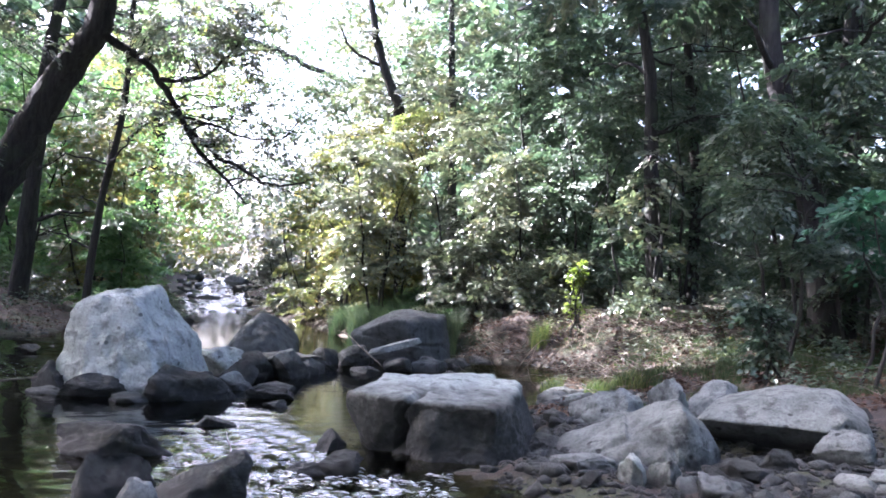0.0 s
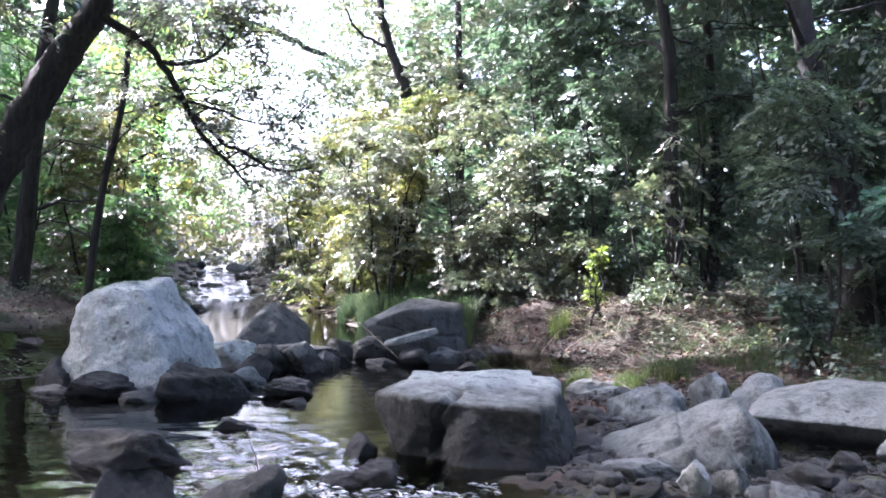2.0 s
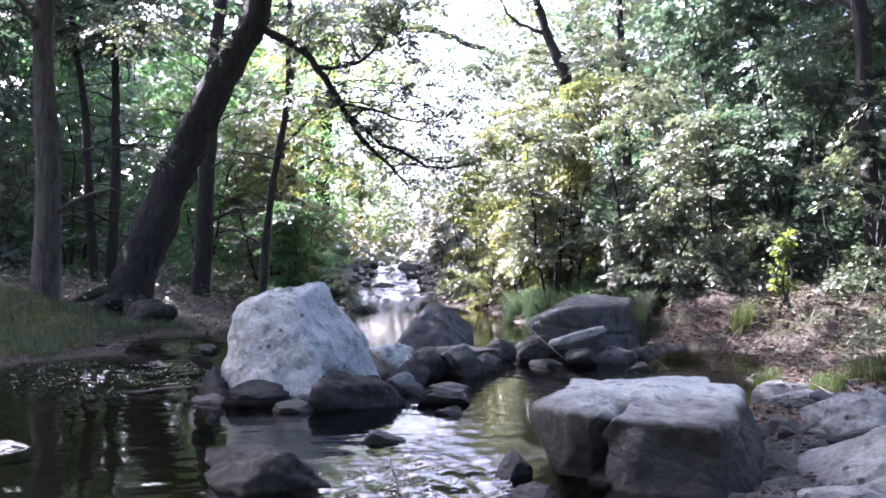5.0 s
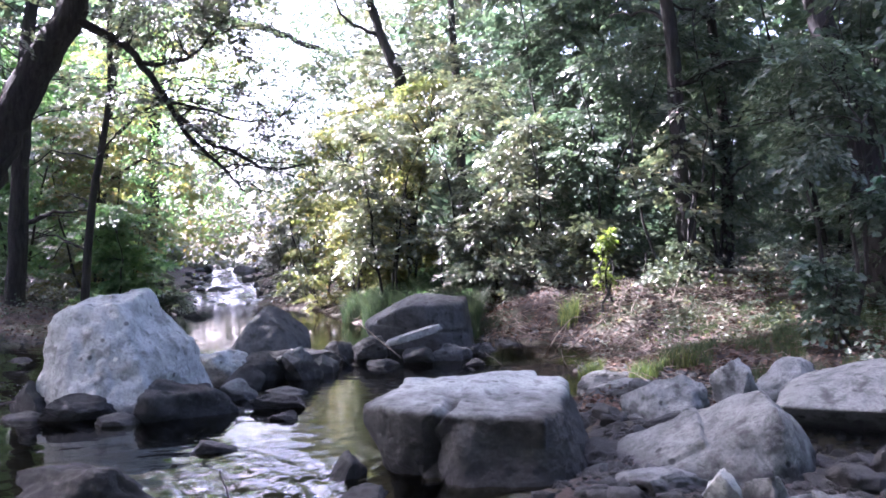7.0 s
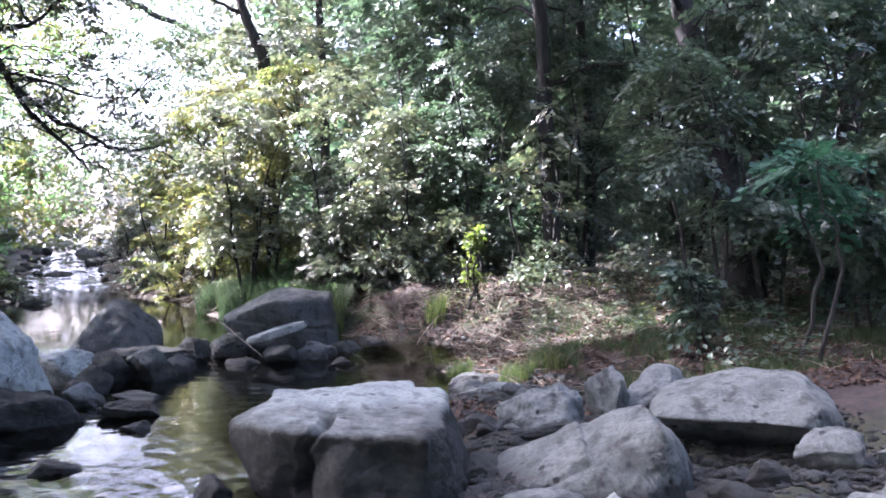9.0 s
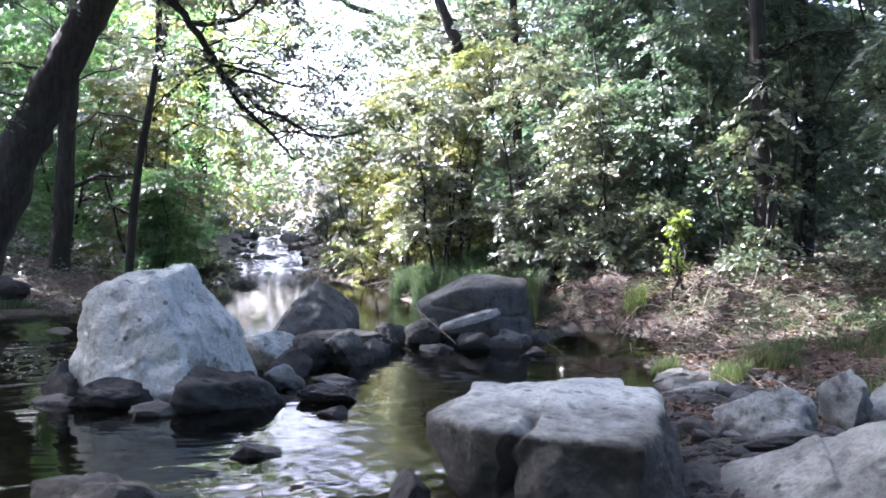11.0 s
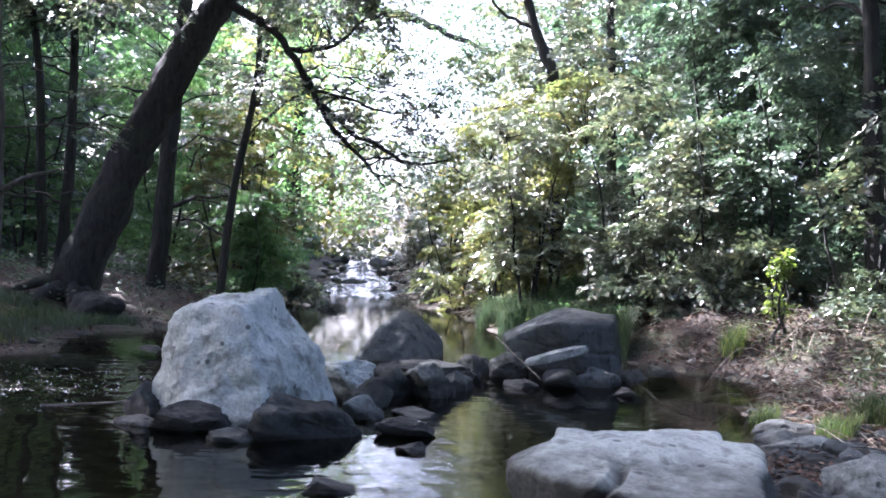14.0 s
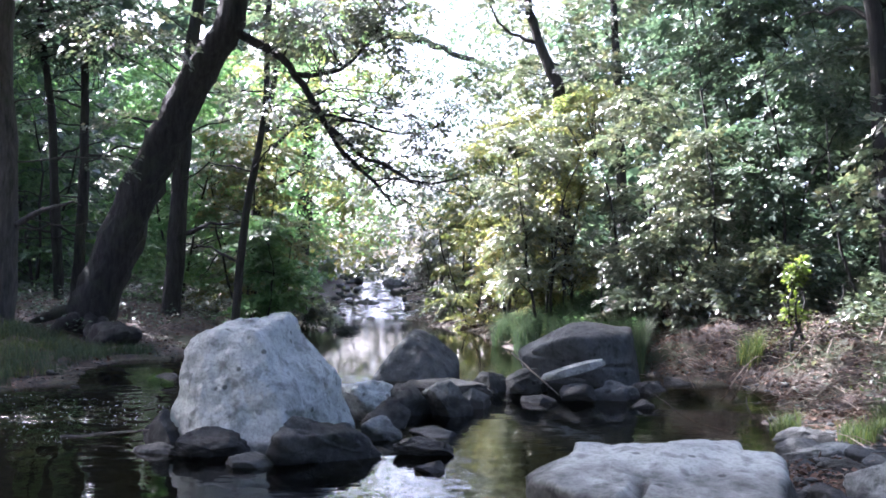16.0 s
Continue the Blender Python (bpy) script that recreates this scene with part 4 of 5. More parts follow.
shrub(-2.4, 21.8, 1.4, 1.2, 5.0, M_LEAF, L1, 220, lift=1.2)
shrub(-0.4, 21.1, 1.5, 1.2, 4.6, M_LEAF, L1, 230)
shrub(0.7, 19.0, 1.4, 1.1, 3.4, M_LEAF, L1, 180, lift=0.8)
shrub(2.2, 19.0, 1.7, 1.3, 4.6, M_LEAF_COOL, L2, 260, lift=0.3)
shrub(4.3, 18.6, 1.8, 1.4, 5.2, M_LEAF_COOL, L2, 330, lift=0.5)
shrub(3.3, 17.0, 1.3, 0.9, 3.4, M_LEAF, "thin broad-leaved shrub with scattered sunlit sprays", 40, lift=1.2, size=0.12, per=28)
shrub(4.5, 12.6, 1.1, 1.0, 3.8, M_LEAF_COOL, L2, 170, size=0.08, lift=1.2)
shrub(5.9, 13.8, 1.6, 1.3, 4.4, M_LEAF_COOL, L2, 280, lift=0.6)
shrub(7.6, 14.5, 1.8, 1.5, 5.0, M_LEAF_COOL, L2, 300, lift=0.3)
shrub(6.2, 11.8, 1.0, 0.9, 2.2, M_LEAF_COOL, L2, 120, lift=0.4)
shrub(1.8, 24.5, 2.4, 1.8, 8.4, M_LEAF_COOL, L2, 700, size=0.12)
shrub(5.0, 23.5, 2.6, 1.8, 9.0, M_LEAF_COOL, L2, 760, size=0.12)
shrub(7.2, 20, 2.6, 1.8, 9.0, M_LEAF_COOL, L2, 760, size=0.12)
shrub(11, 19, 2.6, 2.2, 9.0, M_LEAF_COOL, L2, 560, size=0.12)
shrub(4.0, 11.6, 0.45, 0.4, 1.1, M_LEAF_COOL, "small dark broad-leaved shrub at the path", 44, size=0.075, lift=0.1, reach=0.35)
shrub(4.75, 10.6, 0.6, 0.5, 2.35, M_LEAF_SHADE, "green shrub with drooping leaf fans", 22, size=0.1, lift=1.7, stems=2, reach=0.5, per=40)
shrub(-9.5, 22.6, 1.4, 1.1, 2.8, M_LEAF_FRESH, "low fresh green shrub hanging over the stream bank", 280, lift=0.5)
shrub(-7.7, 25.5, 0.9, 0.9, 1.6, M_LEAF, "low green shrub hanging over the stream bank", 110).location = (-10.2, 26.5, gz(-10.2, 26.5))
shrub(-11.5, 25.5, 2.0, 1.6, 5.6, M_LEAF_YELLOW, "backlit yellow-green shrub behind the trunks", 330, size=0.12)
shrub(-14, 26, 2.6, 2.0, 7.5, M_LEAF_FRESH, "fresh green backlit shrub behind the trunks", 470, size=0.12)
shrub(-18, 25, 2.8, 2.0, 8.0, M_LEAF_FRESH, "fresh green backlit shrub behind the trunks", 470, size=0.12)
shrub(-22, 24, 2.8, 2.4, 8.0, M_LEAF_COOL, L2, 400, size=0.12)
shrub(-16.2, 19.5, 1.4, 1.4, 3.4, M_LEAF_COOL, L2, 200)
shrub(-14.7, 31, 1.9, 1.6, 5.5, M_LEAF, "sunlit shrub at the rapids", 330, size=0.15)
shrub(-12.4, 30.5, 1.2, 1.1, 2.2, M_LEAF_FRESH, "low fresh green shrub hanging over the stream bank", 170)
shrub(-15.0, 37.5, 1.5, 1.4, 2.8, M_LEAF_FRESH, "low fresh green shrub beside the rapids", 190, size=0.15)
shrub(-6.9, 31.2, 0.8, 0.8, 1.4, M_LEAF, "low sunlit shrub above the cut bank", 70)
shrub(-8.7, 37.2, 1.2, 1.2, 2.2, M_LEAF, "low sunlit shrub beside the rapids", 120, size=0.14)
shrub(-10.9, 43.5, 1.4, 1.4, 2.8, M_LEAF, "low sunlit shrub beside the rapids", 140, size=0.16)
shrub(-18.2, 46, 1.6, 1.6, 3.2, M_LEAF_FRESH, "low fresh green shrub beside the rapids", 170, size=0.18)
shrub(-5.4, 28.5, 1.4, 1.2, 3.6, M_LEAF_YELLOW, "sunlit shrub above the cut bank", 140, size=0.12)
shrub(-7.0, 33.5, 1.5, 1.4, 5.0, M_LEAF_YELLOW, "sunlit shrub above the cut bank", 110, size=0.2)
for sx0, sy0, sr, sh in ((0.3, 19.2, 0.9, 2.1), (3.2, 16.9, 0.55, 0.8), (2.1, 17.9, 0.7, 1.3), (-0.6, 19.6, 0.8, 1.7), (1.3, 18.0, 0.5, 0.9), (0.5, 18.3, 0.5, 1.0)):
    shrub(sx0, sy0, sr, sr * 0.8, sh, M_LEAF, "low leafy bush at the foot of the thicket", int((90 if sx0 < 2.5 else 34) * sr * (0.5 + sh)), size=0.1)
shrub(2.0, 16.4, 0.15, 0.14, 1.5, M_LEAF_LIME, "small lime-yellow sunlit shrub", 60, size=0.06, per=16, reach=0.16, lift=0.4)

# ---- far woods ----


def woods(name, arc, far, height, n, leaf, size, label, low=0.8, base=0.0):
    a = np.radians(rng.uniform(*arc, n))
    d = rng.uniform(*far, n)
    x, y = np.sin(a) * d, np.cos(a) * d
    z = ground_z(x, y) + base + height * rng.random(n) ** (1 / low)
    c = np.stack([x, y, z], -1)
    o = unit(rng.standard_normal((n, 3)))
    at, al, up, ln = sprays(c, o, 22, 1.3, size)
    return tagged(new(name, leaves(name, at, al, up, ln, leaf, 1.3)), label, "woods", kind="stuff")


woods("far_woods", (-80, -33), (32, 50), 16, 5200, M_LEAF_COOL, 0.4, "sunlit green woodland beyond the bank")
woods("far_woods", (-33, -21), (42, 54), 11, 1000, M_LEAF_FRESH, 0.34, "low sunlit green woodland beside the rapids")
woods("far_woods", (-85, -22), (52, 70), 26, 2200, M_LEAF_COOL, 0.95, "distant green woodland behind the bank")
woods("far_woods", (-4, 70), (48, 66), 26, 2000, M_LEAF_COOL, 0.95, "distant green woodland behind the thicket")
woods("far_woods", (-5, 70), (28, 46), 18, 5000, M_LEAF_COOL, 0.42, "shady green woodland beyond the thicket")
woods("far_woods", (-23, -4), (52, 64), 7, 420, M_LEAF, 0.4, "hazy sunlit foliage at the head of the stream", 0.6, 0.2)
woods("far_woods", (-21, -16.6), (33, 44), 10, 260, M_LEAF_YELLOW, 0.2, "thin backlit foliage beside the rapids", 0.7, 2.6)
woods("far_woods", (-16, -8), (40, 50), 6.5, 150, M_LEAF_YELLOW, 0.2, "thin backlit foliage over the rapids", 0.7, 1.8)
woods("far_woods", (-10.5, -4), (31, 42), 11, 420, M_LEAF, 0.26, "thin backlit foliage behind the thicket", 0.7)
woods("far_woods", (-15.5, -8.5), (30, 42), 9, 520, M_LEAF_COOL, 0.14, "thin leaves hanging in the bright gap", 1.0, 3.5)
woods("far_woods", (-23, -15.8), (27, 37), 8, 480, M_LEAF_FRESH, 0.12, "lacy backlit leaves over the upper pool", 1.0, 3.0)
# never in view; added to cut the sky fill on the rock fronts
woods("far_woods", (72, 280), (11, 28), 19, 2600, M_LEAF_COOL, 0.75, "unseen woodland added to close the clearing behind", 1.0)



def canopy(n, xr, yr, zr, label):
    c = np.stack([rng.uniform(*xr, n), rng.uniform(*yr, n), rng.uniform(*zr, n)], -1)
    at, al, up, ln = sprays(c, unit(rng.standard_normal((n, 3))), 22, 1.3, 0.6)
    return tagged(new("canopy", leaves("canopy", at, al, up, ln, M_LEAF_COOL, 1.3)), label, "canopy", kind="stuff")


# unseen leaf layers: one dims the sky behind, one takes sun off the thicket
canopy(700, (-14, 14), (-14, 4), (9, 13), "unseen leaf canopy added to cut sky light from behind")
canopy(135, (-5.5, 4.5), (19.5, 28), (14, 16.5), "unseen high leaf canopy added to shade the thicket")

# ---- ground cover ----


def scatter(n, xr, yr, keep):
    x, y = rng.uniform(*xr, n), rng.uniform(*yr, n)
    ok = keep(x, y)
    x, y = x[ok], y[ok]
    return np.stack([x, y, ground_z(x, y)], -1)


def grass(pts, height, label, mat=None, lean=0.5):
    """Single bent blades."""
    n = len(pts)
    h = height * rng.uniform(0.5, 1.3, n)
    d = unit(np.concatenate([rng.standard_normal((n, 2)), np.zeros((n, 1))], 1))
    s = np.cross(d, [0, 0, 1.0]) * (0.002 + 0.009 * h)[:, None]
    mid = pts + d * (0.25 * lean * h)[:, None] + np.stack([0 * h, 0 * h, 0.6 * h], -1)
    tip = pts + d * (lean * h)[:, None] + np.stack([0 * h, 0 * h, h], -1)
    v = np.stack([pts - s, pts + s, mid + 0.7 * s, mid - 0.7 * s, tip + 0.1 * s, tip - 0.1 * s], 1).reshape(-1, 3)
    f = (np.arange(n) * 6)[:, None, None] + np.array([(0, 1, 2, 3), (3, 2, 4, 5)])[None]
    return tagged(new("grass", mesh_of("grass", v, f.reshape(-1, 4), mat or M_GRASS, False)), label, "grass", kind="stuff")


def clumpy(x, y, cut):
    return wave_noise(1.3 * x + 2, 1.1 * y) + 0.6 * wave_noise(3.1 * x, 2.7 * y) > cut


def out_of_water(x, y):
    return np.maximum(beyond(x, y)[0], beyond(x, y)[1])


grass(scatter(50000, (-14, -8.6), (8.5, 17), lambda x, y: (beyond(x, y)[1] > 0.25) & clumpy(x + 1, y, -0.35)), 0.18, "soft green grass at the muddy edge of the pool", M_REED)
grass(scatter(36000, (-16, -8.2), (11.5, 17), lambda x, y: (beyond(x, y)[1] > 0.6) & clumpy(x, y, -0.1)), 0.16, "short shaded grass on the far bank of the pool")
grass(scatter(60000, (1.9, 7.5), (10.2, 15.2), lambda x, y: (beyond(x, y)[0] > 0.9 + 0.3 * np.sin(3.1 * x)) & clumpy(1.6 * x, 1.6 * y, 0.1 + 0.25 * np.maximum(y - 12.5, 0))), 0.13, "short green grass on the dirt bank", M_TURF)
grass(scatter(90000, (-4.6, -0.2), (17.0, 24.5), lambda x, y: (beyond(x, y)[0] > 0.1 + 0.2 * np.sin(5 * y)) & (beyond(x, y)[0] < 2.2)), 0.55, "tall soft grass behind the slab boulder", M_REED, 0.55)


def herbs_at(x, y):
    return (beyond(x, y)[0] > 0.2) & (beyond(x, y)[0] < 2.4)


for gx0, gy0, gr, gh in ((1.35, 16.35, 0.2, 0.34), (1.35, 12.9, 0.16, 0.24), (1.9, 11.9, 0.2, 0.2), (2.4, 12.6, 0.25, 0.2)):
    grass(scatter(420, (gx0 - gr, gx0 + gr), (gy0 - gr, gy0 + gr), lambda x, y: (x - gx0) ** 2 + (y - gy0) ** 2 < gr**2), gh, "sunlit tuft of yellow-green grass", M_GRASS, 0.6)


def herbs(n, xr, yr, keep, size, height, mat, label):
    p = scatter(n, xr, yr, keep)
    n = len(p)
    p = np.repeat(p, 6, 0)
    k = len(p)
    p = p + np.stack([rng.normal(0, 0.08, k), rng.normal(0, 0.08, k), height * rng.random(k)], -1)
    al = rng.standard_normal((k, 3)) * [1, 1, 0.3]
    up = rng.standard_normal((k, 3)) * 0.35 + [0, 0, 1.0]
    return tagged(new("herbs", leaves("herbs", p, al, up, size * rng.uniform(0.6, 1.3, k), mat, 1.2)), label, "herbs", kind="stuff")


herbs(500, (1.2, 4.8), (13.0, 17.5), lambda x, y: (beyond(x, y)[0] > 0.9) & clumpy(2 * x, 2 * y + 3, 0.1), 0.06, 0.22, M_GRASS, "small weeds on the dirt bank")
herbs(2600, (-2, 10), (15.5, 20), lambda x, y: (beyond(x, y)[0] > 2.0) & clumpy(x, y, 0.0), 0.1, 0.5, M_LEAF, "leafy ground plants at the foot of the thicket")
herbs(1500, (2.5, 9), (10.5, 15.5), lambda x, y: (beyond(x, y)[0] > 2.2) & clumpy(x + 3, y, 0.3), 0.09, 0.35, M_LEAF_COOL, "low shaded ground plants beside the path")
herbs(1500, (-18, -8), (16, 24), lambda x, y: (beyond(x, y)[1] > 1.4) & clumpy(x, y, 0.3), 0.1, 0.4, M_LEAF_COOL, "low ground plants under the trees")
herbs(700, (-4.6, -0.2), (17.0, 24.5), herbs_at, 0.09, 0.7, M_LEAF_FRESH, "soft leafy weeds among the tall grass")
herbs(110, (1.5, 4.2), (13.2, 16.8), lambda x, y: clumpy(2.2 * x, 2 * y, 0.1), 0.085, 0.55, M_LEAF, "sparse sunlit weeds on the dirt bank")
herbs(900, (-6.5, -2.0), (19, 29), lambda x, y: (beyond(x, y)[0] > 0.2), 0.12, 0.5, M_LEAF_YELLOW, "sunlit plants on the cut bank")
herbs(900, (-14, -5), (32, 47), lambda x, y: beyond(x, y)[0] > 0.4, 0.14, 0.5, M_LEAF, "sunlit plants on the bank of the rapids")
herbs(1000, (-16, -8.5), (23, 36), lambda x, y: (beyond(x, y)[1] > 0.3), 0.14, 0.6, M_LEAF, "plants along the rapids")


def litter(n, xr, yr, keep, label):
    p = scatter(n, xr, yr, keep)
    k = len(p)
    p[:, 2] += 0.012 + 0.015 * rng.random(k)
    al = rng.standard_normal((k, 3)) * [1, 1, 0.15]
    up = rng.standard_normal((k, 3)) * 0.55 + [0, 0, 1.0]
    return tagged(new("leaf_litter", leaves("leaf_litter", p, al, up, 0.055 * rng.uniform(0.5, 1.5, k), M_LITTER, 1.3)), label, "leaf litter", kind="stuff")


litter(44000, (-0.8, 8), (9.5, 20), lambda x, y: beyond(x, y)[0] > 0.06, "dry brown leaf litter on the dirt bank")
litter(9000, (-4.5, 7), (-5, 5.5), lambda x, y: ground_z(x, y) > 0.04, "brown leaf litter on the near bank")
litter(12000, (-9, -2), (18, 36), lambda x, y: (beyond(x, y)[0] > 0.02) & (beyond(x, y)[0] < 3), "brown leaf litter on the cut bank")
litter(7000, (-16, -7), (11, 22), lambda x, y: beyond(x, y)[1] > 0.1, "brown leaf litter under the trees")

# ---- loose stones and gravel ----
SHAPES = []
for k in range(10):
    ob = rock("stone", (0, 0, 0), (1, 0.8, 0.6), (M_SLATE, M_DARK, M_DARK, M_SLATE, M_GREY)[k % 5], "", 200 + k, detail=3, rough=0.16)
    SHAPES.append(ob.data)
    bpy.data.objects.remove(ob)


def loose(n, xr, yr, keep, sizes, label, group, sink=0.25):
    p = scatter(n, xr, yr, keep)
    for x, y, z in p:
        r = sizes[0] + (sizes[1] - sizes[0]) * rng.random() ** 2
        ob = tagged(new("stone", SHAPES[rng.integers(10)]), label, "stone", group)
        ob.matrix_world = pose(x, y, z + r * (0.35 - sink), rng.uniform(-15, 15), rng.uniform(-15, 15), rng.uniform(0, 360)) @ Matrix.Diagonal((r, r, r, 1))


loose(120, (0.85, 4.3), (6.0, 9.6), lambda x, y: beyond(x, y)[0] > -0.1, (0.05, 0.17), "rounded grey stone on the gravel bank", "stones on the gravel bank")
loose(60, (0.8, 2.6), (9.2, 12.2), lambda x, y: (beyond(x, y)[0] > -0.35) & (beyond(x, y)[0] < 1.0), (0.05, 0.2), "dark damp stone at the water's edge", "stones at the water's edge")
loose(30, (-0.6, 1.9), (12.5, 17.2), lambda x, y: np.abs(beyond(x, y)[0]) < 0.5, (0.04, 0.15), "small stone at the foot of the dirt bank", "stones at the water's edge")
loose(26, (-9.5, -5.5), (9.5, 18), lambda x, y: np.abs(beyond(x, y)[1]) < 0.6, (0.06, 0.2), "dark stone at the muddy edge of the pool", "stones at the water's edge")
loose(60, (-15, -7.5), (32.0, 44), lambda x, y: (out_of_water(x, y) < 0.4) & ((beyond(x, y)[1] > -1.6) | (y > 37)), (0.14, 0.4), "dark boulder in the sunlit rapids", "boulders in the rapids", 0.1)
loose(20, (-17, -10), (38, 50), lambda x, y: out_of_water(x, y) < 0.4, (0.3, 0.8), "dark boulder in the sunlit rapids", "boulders in the rapids", 0.1)
loose(34, (-1.6, 0.1), (5.5, 7.0), lambda x, y: ground_z(x, y) > -0.3, (0.06, 0.16), "dark wet stone in the riffle", "stones in the riffle", -0.3)


def gravel(n, xr, yr, keep, label, sizes=(0.012, 0.035), mat=None, lift=0.0):
    p = scatter(n, xr, yr, keep)
    p[:, 2] += lift
    bm = bmesh.new()
    bmesh.ops.create_icosphere(bm, subdivisions=1, radius=1.0)
    v0 = np.array([v.co[:] for v in bm.verts])
    f0 = np.array([[v.index for v in f.verts] for f in bm.faces])
    bm.free()
    k = len(p)
    r = sizes[0] + sizes[1] * rng.random((k, 1, 1)) ** 2
    v = v0[None] * (1 + 0.25 * rng.standard_normal((k, len(v0), 1))) * np.stack([np.ones(k), rng.uniform(0.6, 1, k), rng.uniform(0.4, 0.8, k)], -1)[:, None] * r + p[:, None]
    f = (np.arange(k) * len(v0))[:, None, None] + f0[None]
    return tagged(new("gravel", mesh_of("gravel", v.reshape(-1, 3), f.reshape(-1, 3), mat or M_SLATE)), label, "gravel", kind="stuff")


gravel(9000, (0.5, 4.8), (5.2, 12.5), lambda x, y: (beyond(x, y)[0] > -0.3) & (beyond(x, y)[0] < np.interp(y, [9, 12], [3.6, 1.0])), "loose dark gravel on the bank", (0.012, 0.035), M_DARK)
# dark pebbles put in to deepen the shade in the boulder's hollow
gravel(900, (2.1, 4.0), (7.3, 8.7), lambda x, y: x > 0, "pebbles darkened for the shade under the boulder", (0.015, 0.05), M_DARK)
gravel(420, (0.8, 4.4), (6, 12.5), lambda x, y: (beyond(x, y)[0] > -0.25) & (beyond(x, y)[0] < np.interp(y, [9, 12], [3.4, 0.8])), "fist-sized grey stones on the bank", (0.04, 0.07))
gravel(130, (0.4, 2.4), (5.4, 7.4), lambda x, y: beyond(x, y)[0] > -0.5, "small dark stones at the water's edge", (0.035, 0.06), M_SLATE)
gravel(160, (-0.6, 1.9), (12.5, 17.2), lambda x, y: np.abs(beyond(x, y)[0]) < 0.5, "small stones at the foot of the dirt bank", (0.03, 0.07))
gravel(4000, (-3, 4), (0.5, 5.6), lambda x, y: ground_z(x, y) > -0.1, "loose grey gravel on the near bank")
gravel(3000, (-10, -5.5), (9, 18), lambda x, y: np.abs(beyond(x, y)[1]) < 0.8, "pale gravel at the muddy edge")

gravel(560, (-20, -7), (34, 56), lambda x, y: (out_of_water(x, y) < 0.5) & (y > 34 + 4 * np.sin(1.3 * x) ** 2), "flat slate-grey cobbles breaking the rapids", (0.08, 0.3), M_SLATE, 0.1)
gravel(160, (-13, -9), (24, 37), lambda x, y: np.abs(beyond(x, y)[1] + 0.3) < 0.5, "dark wet cobbles along the upper pool", (0.07, 0.22), M_DARK, 0.1)

# black mound put in for the shadowed hollow at the tree's foot
rock("stump", (-9.95, 17.15, gz(-9.95, 17.15) + 0.1), (0.5, 0.4, 0.34), M_BARK_BLACK, "low black mound for the dark hollow beside the leaning tree", 301, detail=4, rough=0.28, category="stump")

# ---- white water and painted glints ----
def foam(n, xr, yr, keep, size, label):
    """White flecks lying on the stream: sky glints and broken water put in as colour."""
    x, y = rng.uniform(*xr, n), rng.uniform(*yr, n)
    ok = keep(x, y)
    x, y = x[ok], y[ok]
    k = len(x)
    at = np.stack([x, y, water_z(x, y) + 0.004 + 0.012 * rng.random(k)], -1)
    al = rng.standard_normal((k, 3)) * [1.0, 0.2, 0.04]
    up = rng.standard_normal((k, 3)) * 0.25 + [0, 0, 1.0]
    return tagged(new("foam", leaves("foam", at, al, up, size * rng.uniform(0.3, 1.5, k) ** 1.5, M_GLINT_FOAM, 0.4)), label, "foam", kind="stuff")


def streaky(x, y, cut):
    return np.sin(5 * x + 2 * np.sin(4 * y)) * np.sin(17 * y + 3 * np.sin(3 * x)) + 0.6 * np.sin(31 * y + 9 * x) > cut


foam(3200, (-1.9, 0.2), (5.4, 7.1), lambda x, y: streaky(x, y, 0.3) & (np.hypot(x + 0.75, y - 6.2) < 0.9 + 0.3 * np.sin(5 * x)), 0.05, "white flecks for glints and broken water in the riffle")
foam(2200, (-9, -5.6), (9.9, 12.8), lambda x, y: streaky(x, y, 0.35) & (beyond(x, y)[1] < 0), 0.022, "thin pale flecks for the sky sheen at the muddy edge")
foam(600, (-16, -6.0), (33, 44), lambda x, y: streaky(0.6 * x, 0.4 * y, 0.3) & (out_of_water(x, y) < 0.1), 0.4, "pale flecks for glitter and broken water in the rapids")

# ---- dead wood ----


def brush(n, xr, yr, keep, label):
    """Fallen twigs, lying every way."""
    out = []
    for x, y, z in scatter(n, xr, yr, keep):
        a, ln = rng.uniform(0, 6.28), rng.uniform(0.12, 0.5)
        d = np.array([math.cos(a), math.sin(a), rng.uniform(-0.05, 0.35)]) * ln
        p = np.array([x, y, z + 0.012])
        out.append((np.stack([p, p + d * 0.5 + [0, 0, 0.03], p + d]), np.array([0.007, 0.005, 0.002]), 4))
    v, f = tubes(out)
    return tagged(new("fallen_twigs", mesh_of("fallen_twigs", v, f, M_DEADWOOD)), label, "twigs", kind="stuff")


brush(900, (-0.6, 4), (13.5, 18.4), lambda x, y: beyond(x, y)[0] > -0.1, "dry twigs and root ends on the sunlit mound")
brush(700, (0.6, 7), (10, 19.5), lambda x, y: beyond(x, y)[0] > 0.3, "dry fallen twigs on the dirt bank")
brush(300, (-14, -7.5), (11, 21), lambda x, y: beyond(x, y)[1] > 0.2, "dry fallen twigs under the trees")
brush(700, (-9, -2), (19.5, 35), lambda x, y: (beyond(x, y)[0] > -0.2) & (beyond(x, y)[0] < 1.6), "driftwood twigs along the cut bank")


def stick(name, pts, r0, r1, label, sides=6, mat=None):
    v, f = tubes([limb(pts, r0, r1, 12, sides, 0.006)])
    return tagged(new(name, mesh_of(name, v, f, mat or M_DEADWOOD)), label, "dead wood")


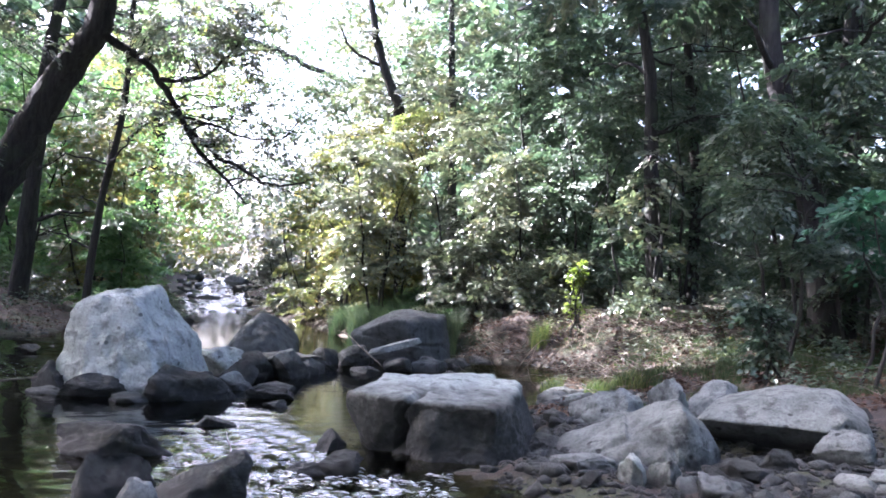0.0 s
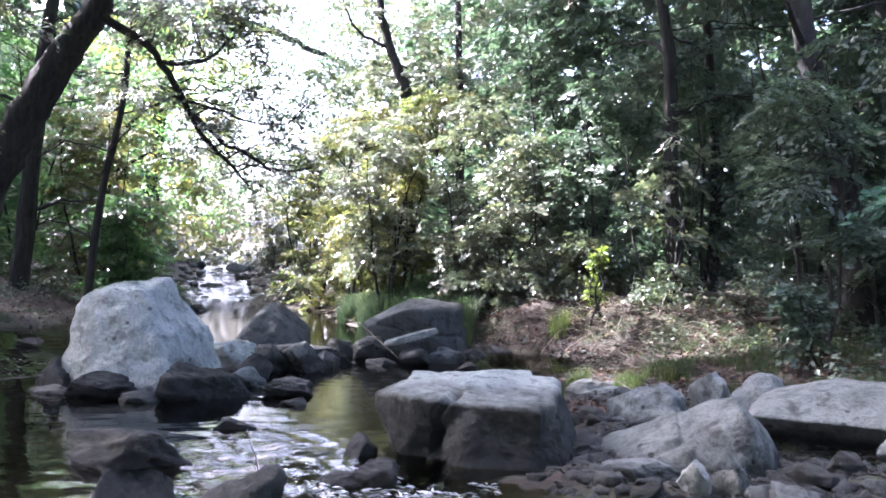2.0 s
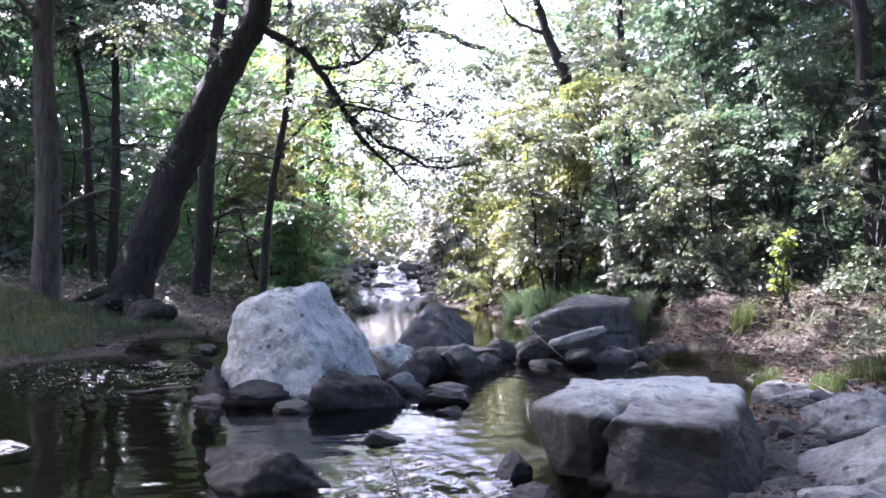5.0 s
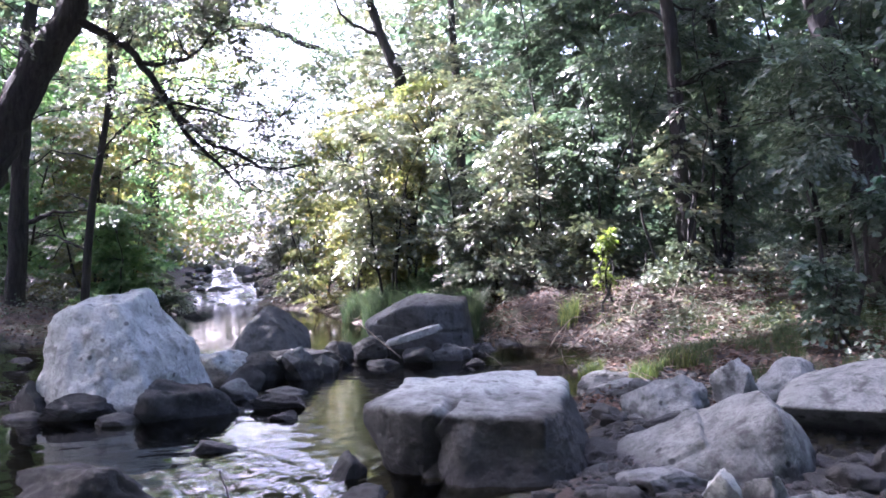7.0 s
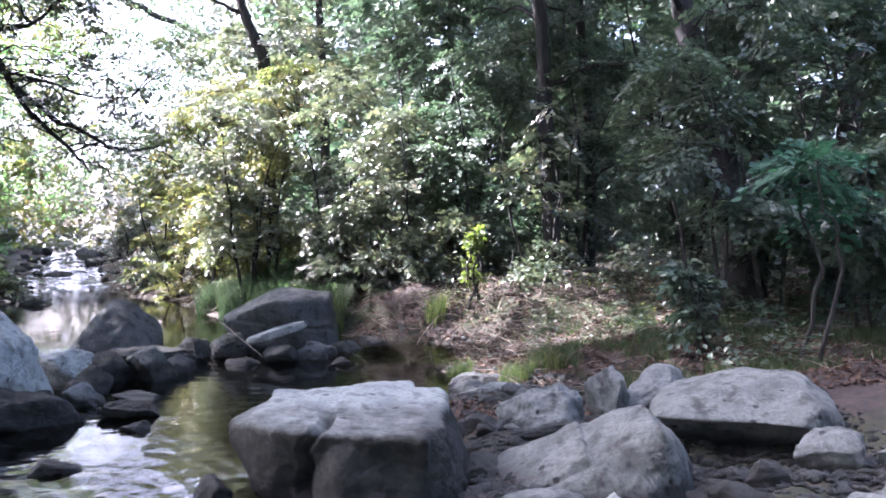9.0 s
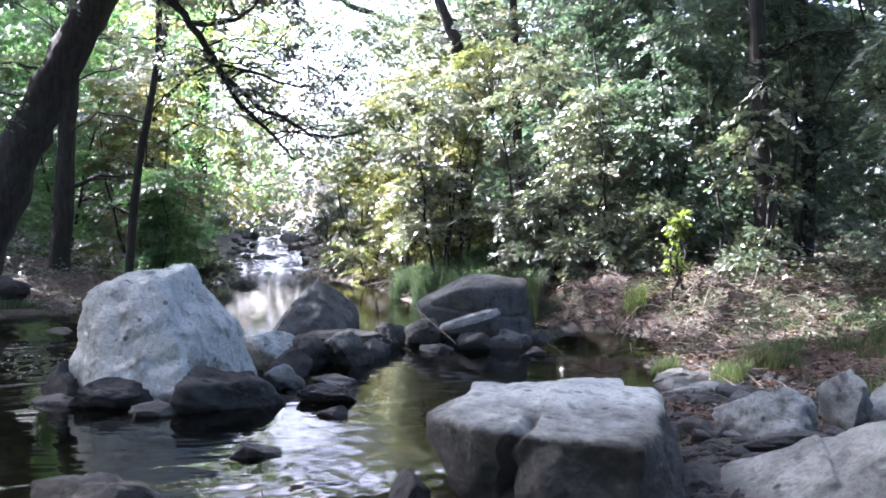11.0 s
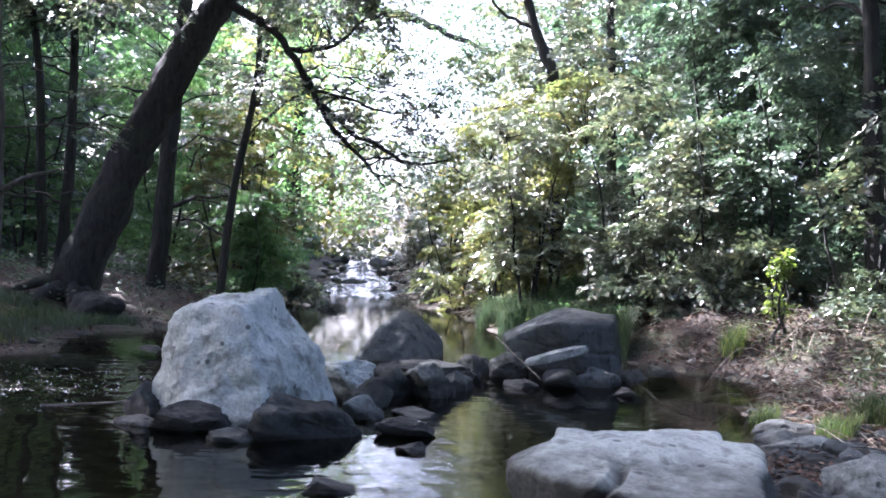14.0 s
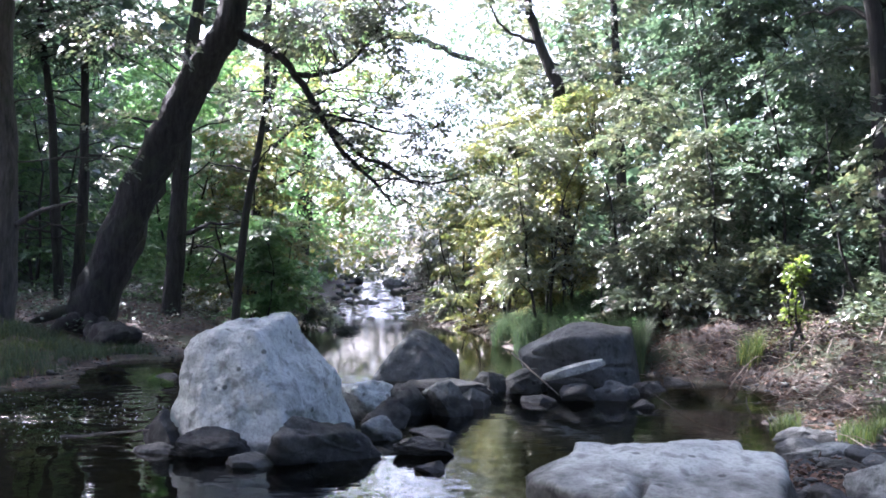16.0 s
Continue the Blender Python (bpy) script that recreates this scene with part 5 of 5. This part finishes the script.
stick("stick", [(-1.47, 6.9, -0.2), (-1.49, 6.88, 0.06), (-1.54, 6.87, 0.22)], 0.009, 0.004, "thin dark twig standing in the water", 5)
stick("stick", [(-2.0, 14.75, 0.62), (-1.7, 14.6, 0.4), (-1.3, 14.4, 0.1)], 0.012, 0.008, "pale bare stick lying over the stones")
stick("stick", [(-5.9, 10.35, 0.0), (-5.3, 10.35, 0.06), (-4.75, 10.2, 0.16)], 0.02, 0.012, "dark stick caught against the boulder", 6, M_BARK_GREY)
stick("log", [(-10.9, 22.8, gz(-10.9, 22.8) + 0.1), (-10.2, 22.9, gz(-10.2, 22.9) + 0.12), (-9.5, 23, gz(-9.5, 23) + 0.1)], 0.15, 0.12, "pale fallen log lying on the bank", 10)
for k in range(22):
    x, y = rng.uniform(0.5, 3.6), rng.uniform(14.2, 18)
    a, ln = rng.uniform(0, 6.3), rng.uniform(0.4, 1.1)
    e = (x + ln * math.cos(a), y + 0.4 * ln * math.sin(a))
    stick("dead_branch", [(x, y, gz(x, y) + 0.02), ((x + e[0]) / 2, (y + e[1]) / 2, gz(*e) + 0.12 + 0.2 * rng.random()), (*e, gz(*e) + 0.1 + 0.5 * rng.random())], 0.014, 0.004, "dry dead branch lying on the dirt bank", 5)
for k in range(8):
    y = 22 + 0.8 * k
    x = float(np.interp(y, SHORE_Y, SHORE_R)) + 0.1
    stick("root", [(x + 0.5, y, gz(x + 0.5, y) + 0.1), (x + 0.1, y - 0.1, gz(x + 0.1, y) + 0.15), (x - 0.3, y - 0.2 + 0.3 * rng.random(), 0.14)], 0.03, 0.012, "bare pale root hanging from the cut bank", 5)


def on_ground(pts, lift):
    return [(x, y, gz(x, y) + lift) for x, y in pts]


stick("log", on_ground([(2.7, 18.2), (3.2, 17.95), (3.8, 17.65), (4.5, 17.3)], 0.1), 0.07, 0.05, "long pale barkless log lying along the path", 9)
stick("log", on_ground([(3.4, 18.5), (4.2, 18.2), (5.2, 17.6)], 0.12), 0.06, 0.04, "long pale barkless log lying along the path", 9)
for pts in ([(4.1, 16.1), (4.5, 15.9), (5.0, 15.7)], [(4.4, 15.2), (4.8, 15.1), (5.2, 15.15)], [(4.5, 14.6), (4.9, 14.5), (5.2, 14.55)], [(5.6, 15.1), (6.2, 15.2), (6.9, 15.45)], [(6.0, 14.6), (6.4, 14.7), (6.8, 14.6)],
            [(5.8, 12.25), (6.2, 12.3), (6.7, 12.5)], [(5.9, 12.5), (6.3, 12.45), (6.9, 12.3)], [(6.0, 12.1), (6.5, 12.2), (7.0, 12.25)], [(5.9, 12.7), (6.2, 12.4), (6.5, 12.1)]):
    stick("fallen_branch", on_ground(pts, 0.05), 0.03, 0.014, "dry pale branch lying beside the path", 6)
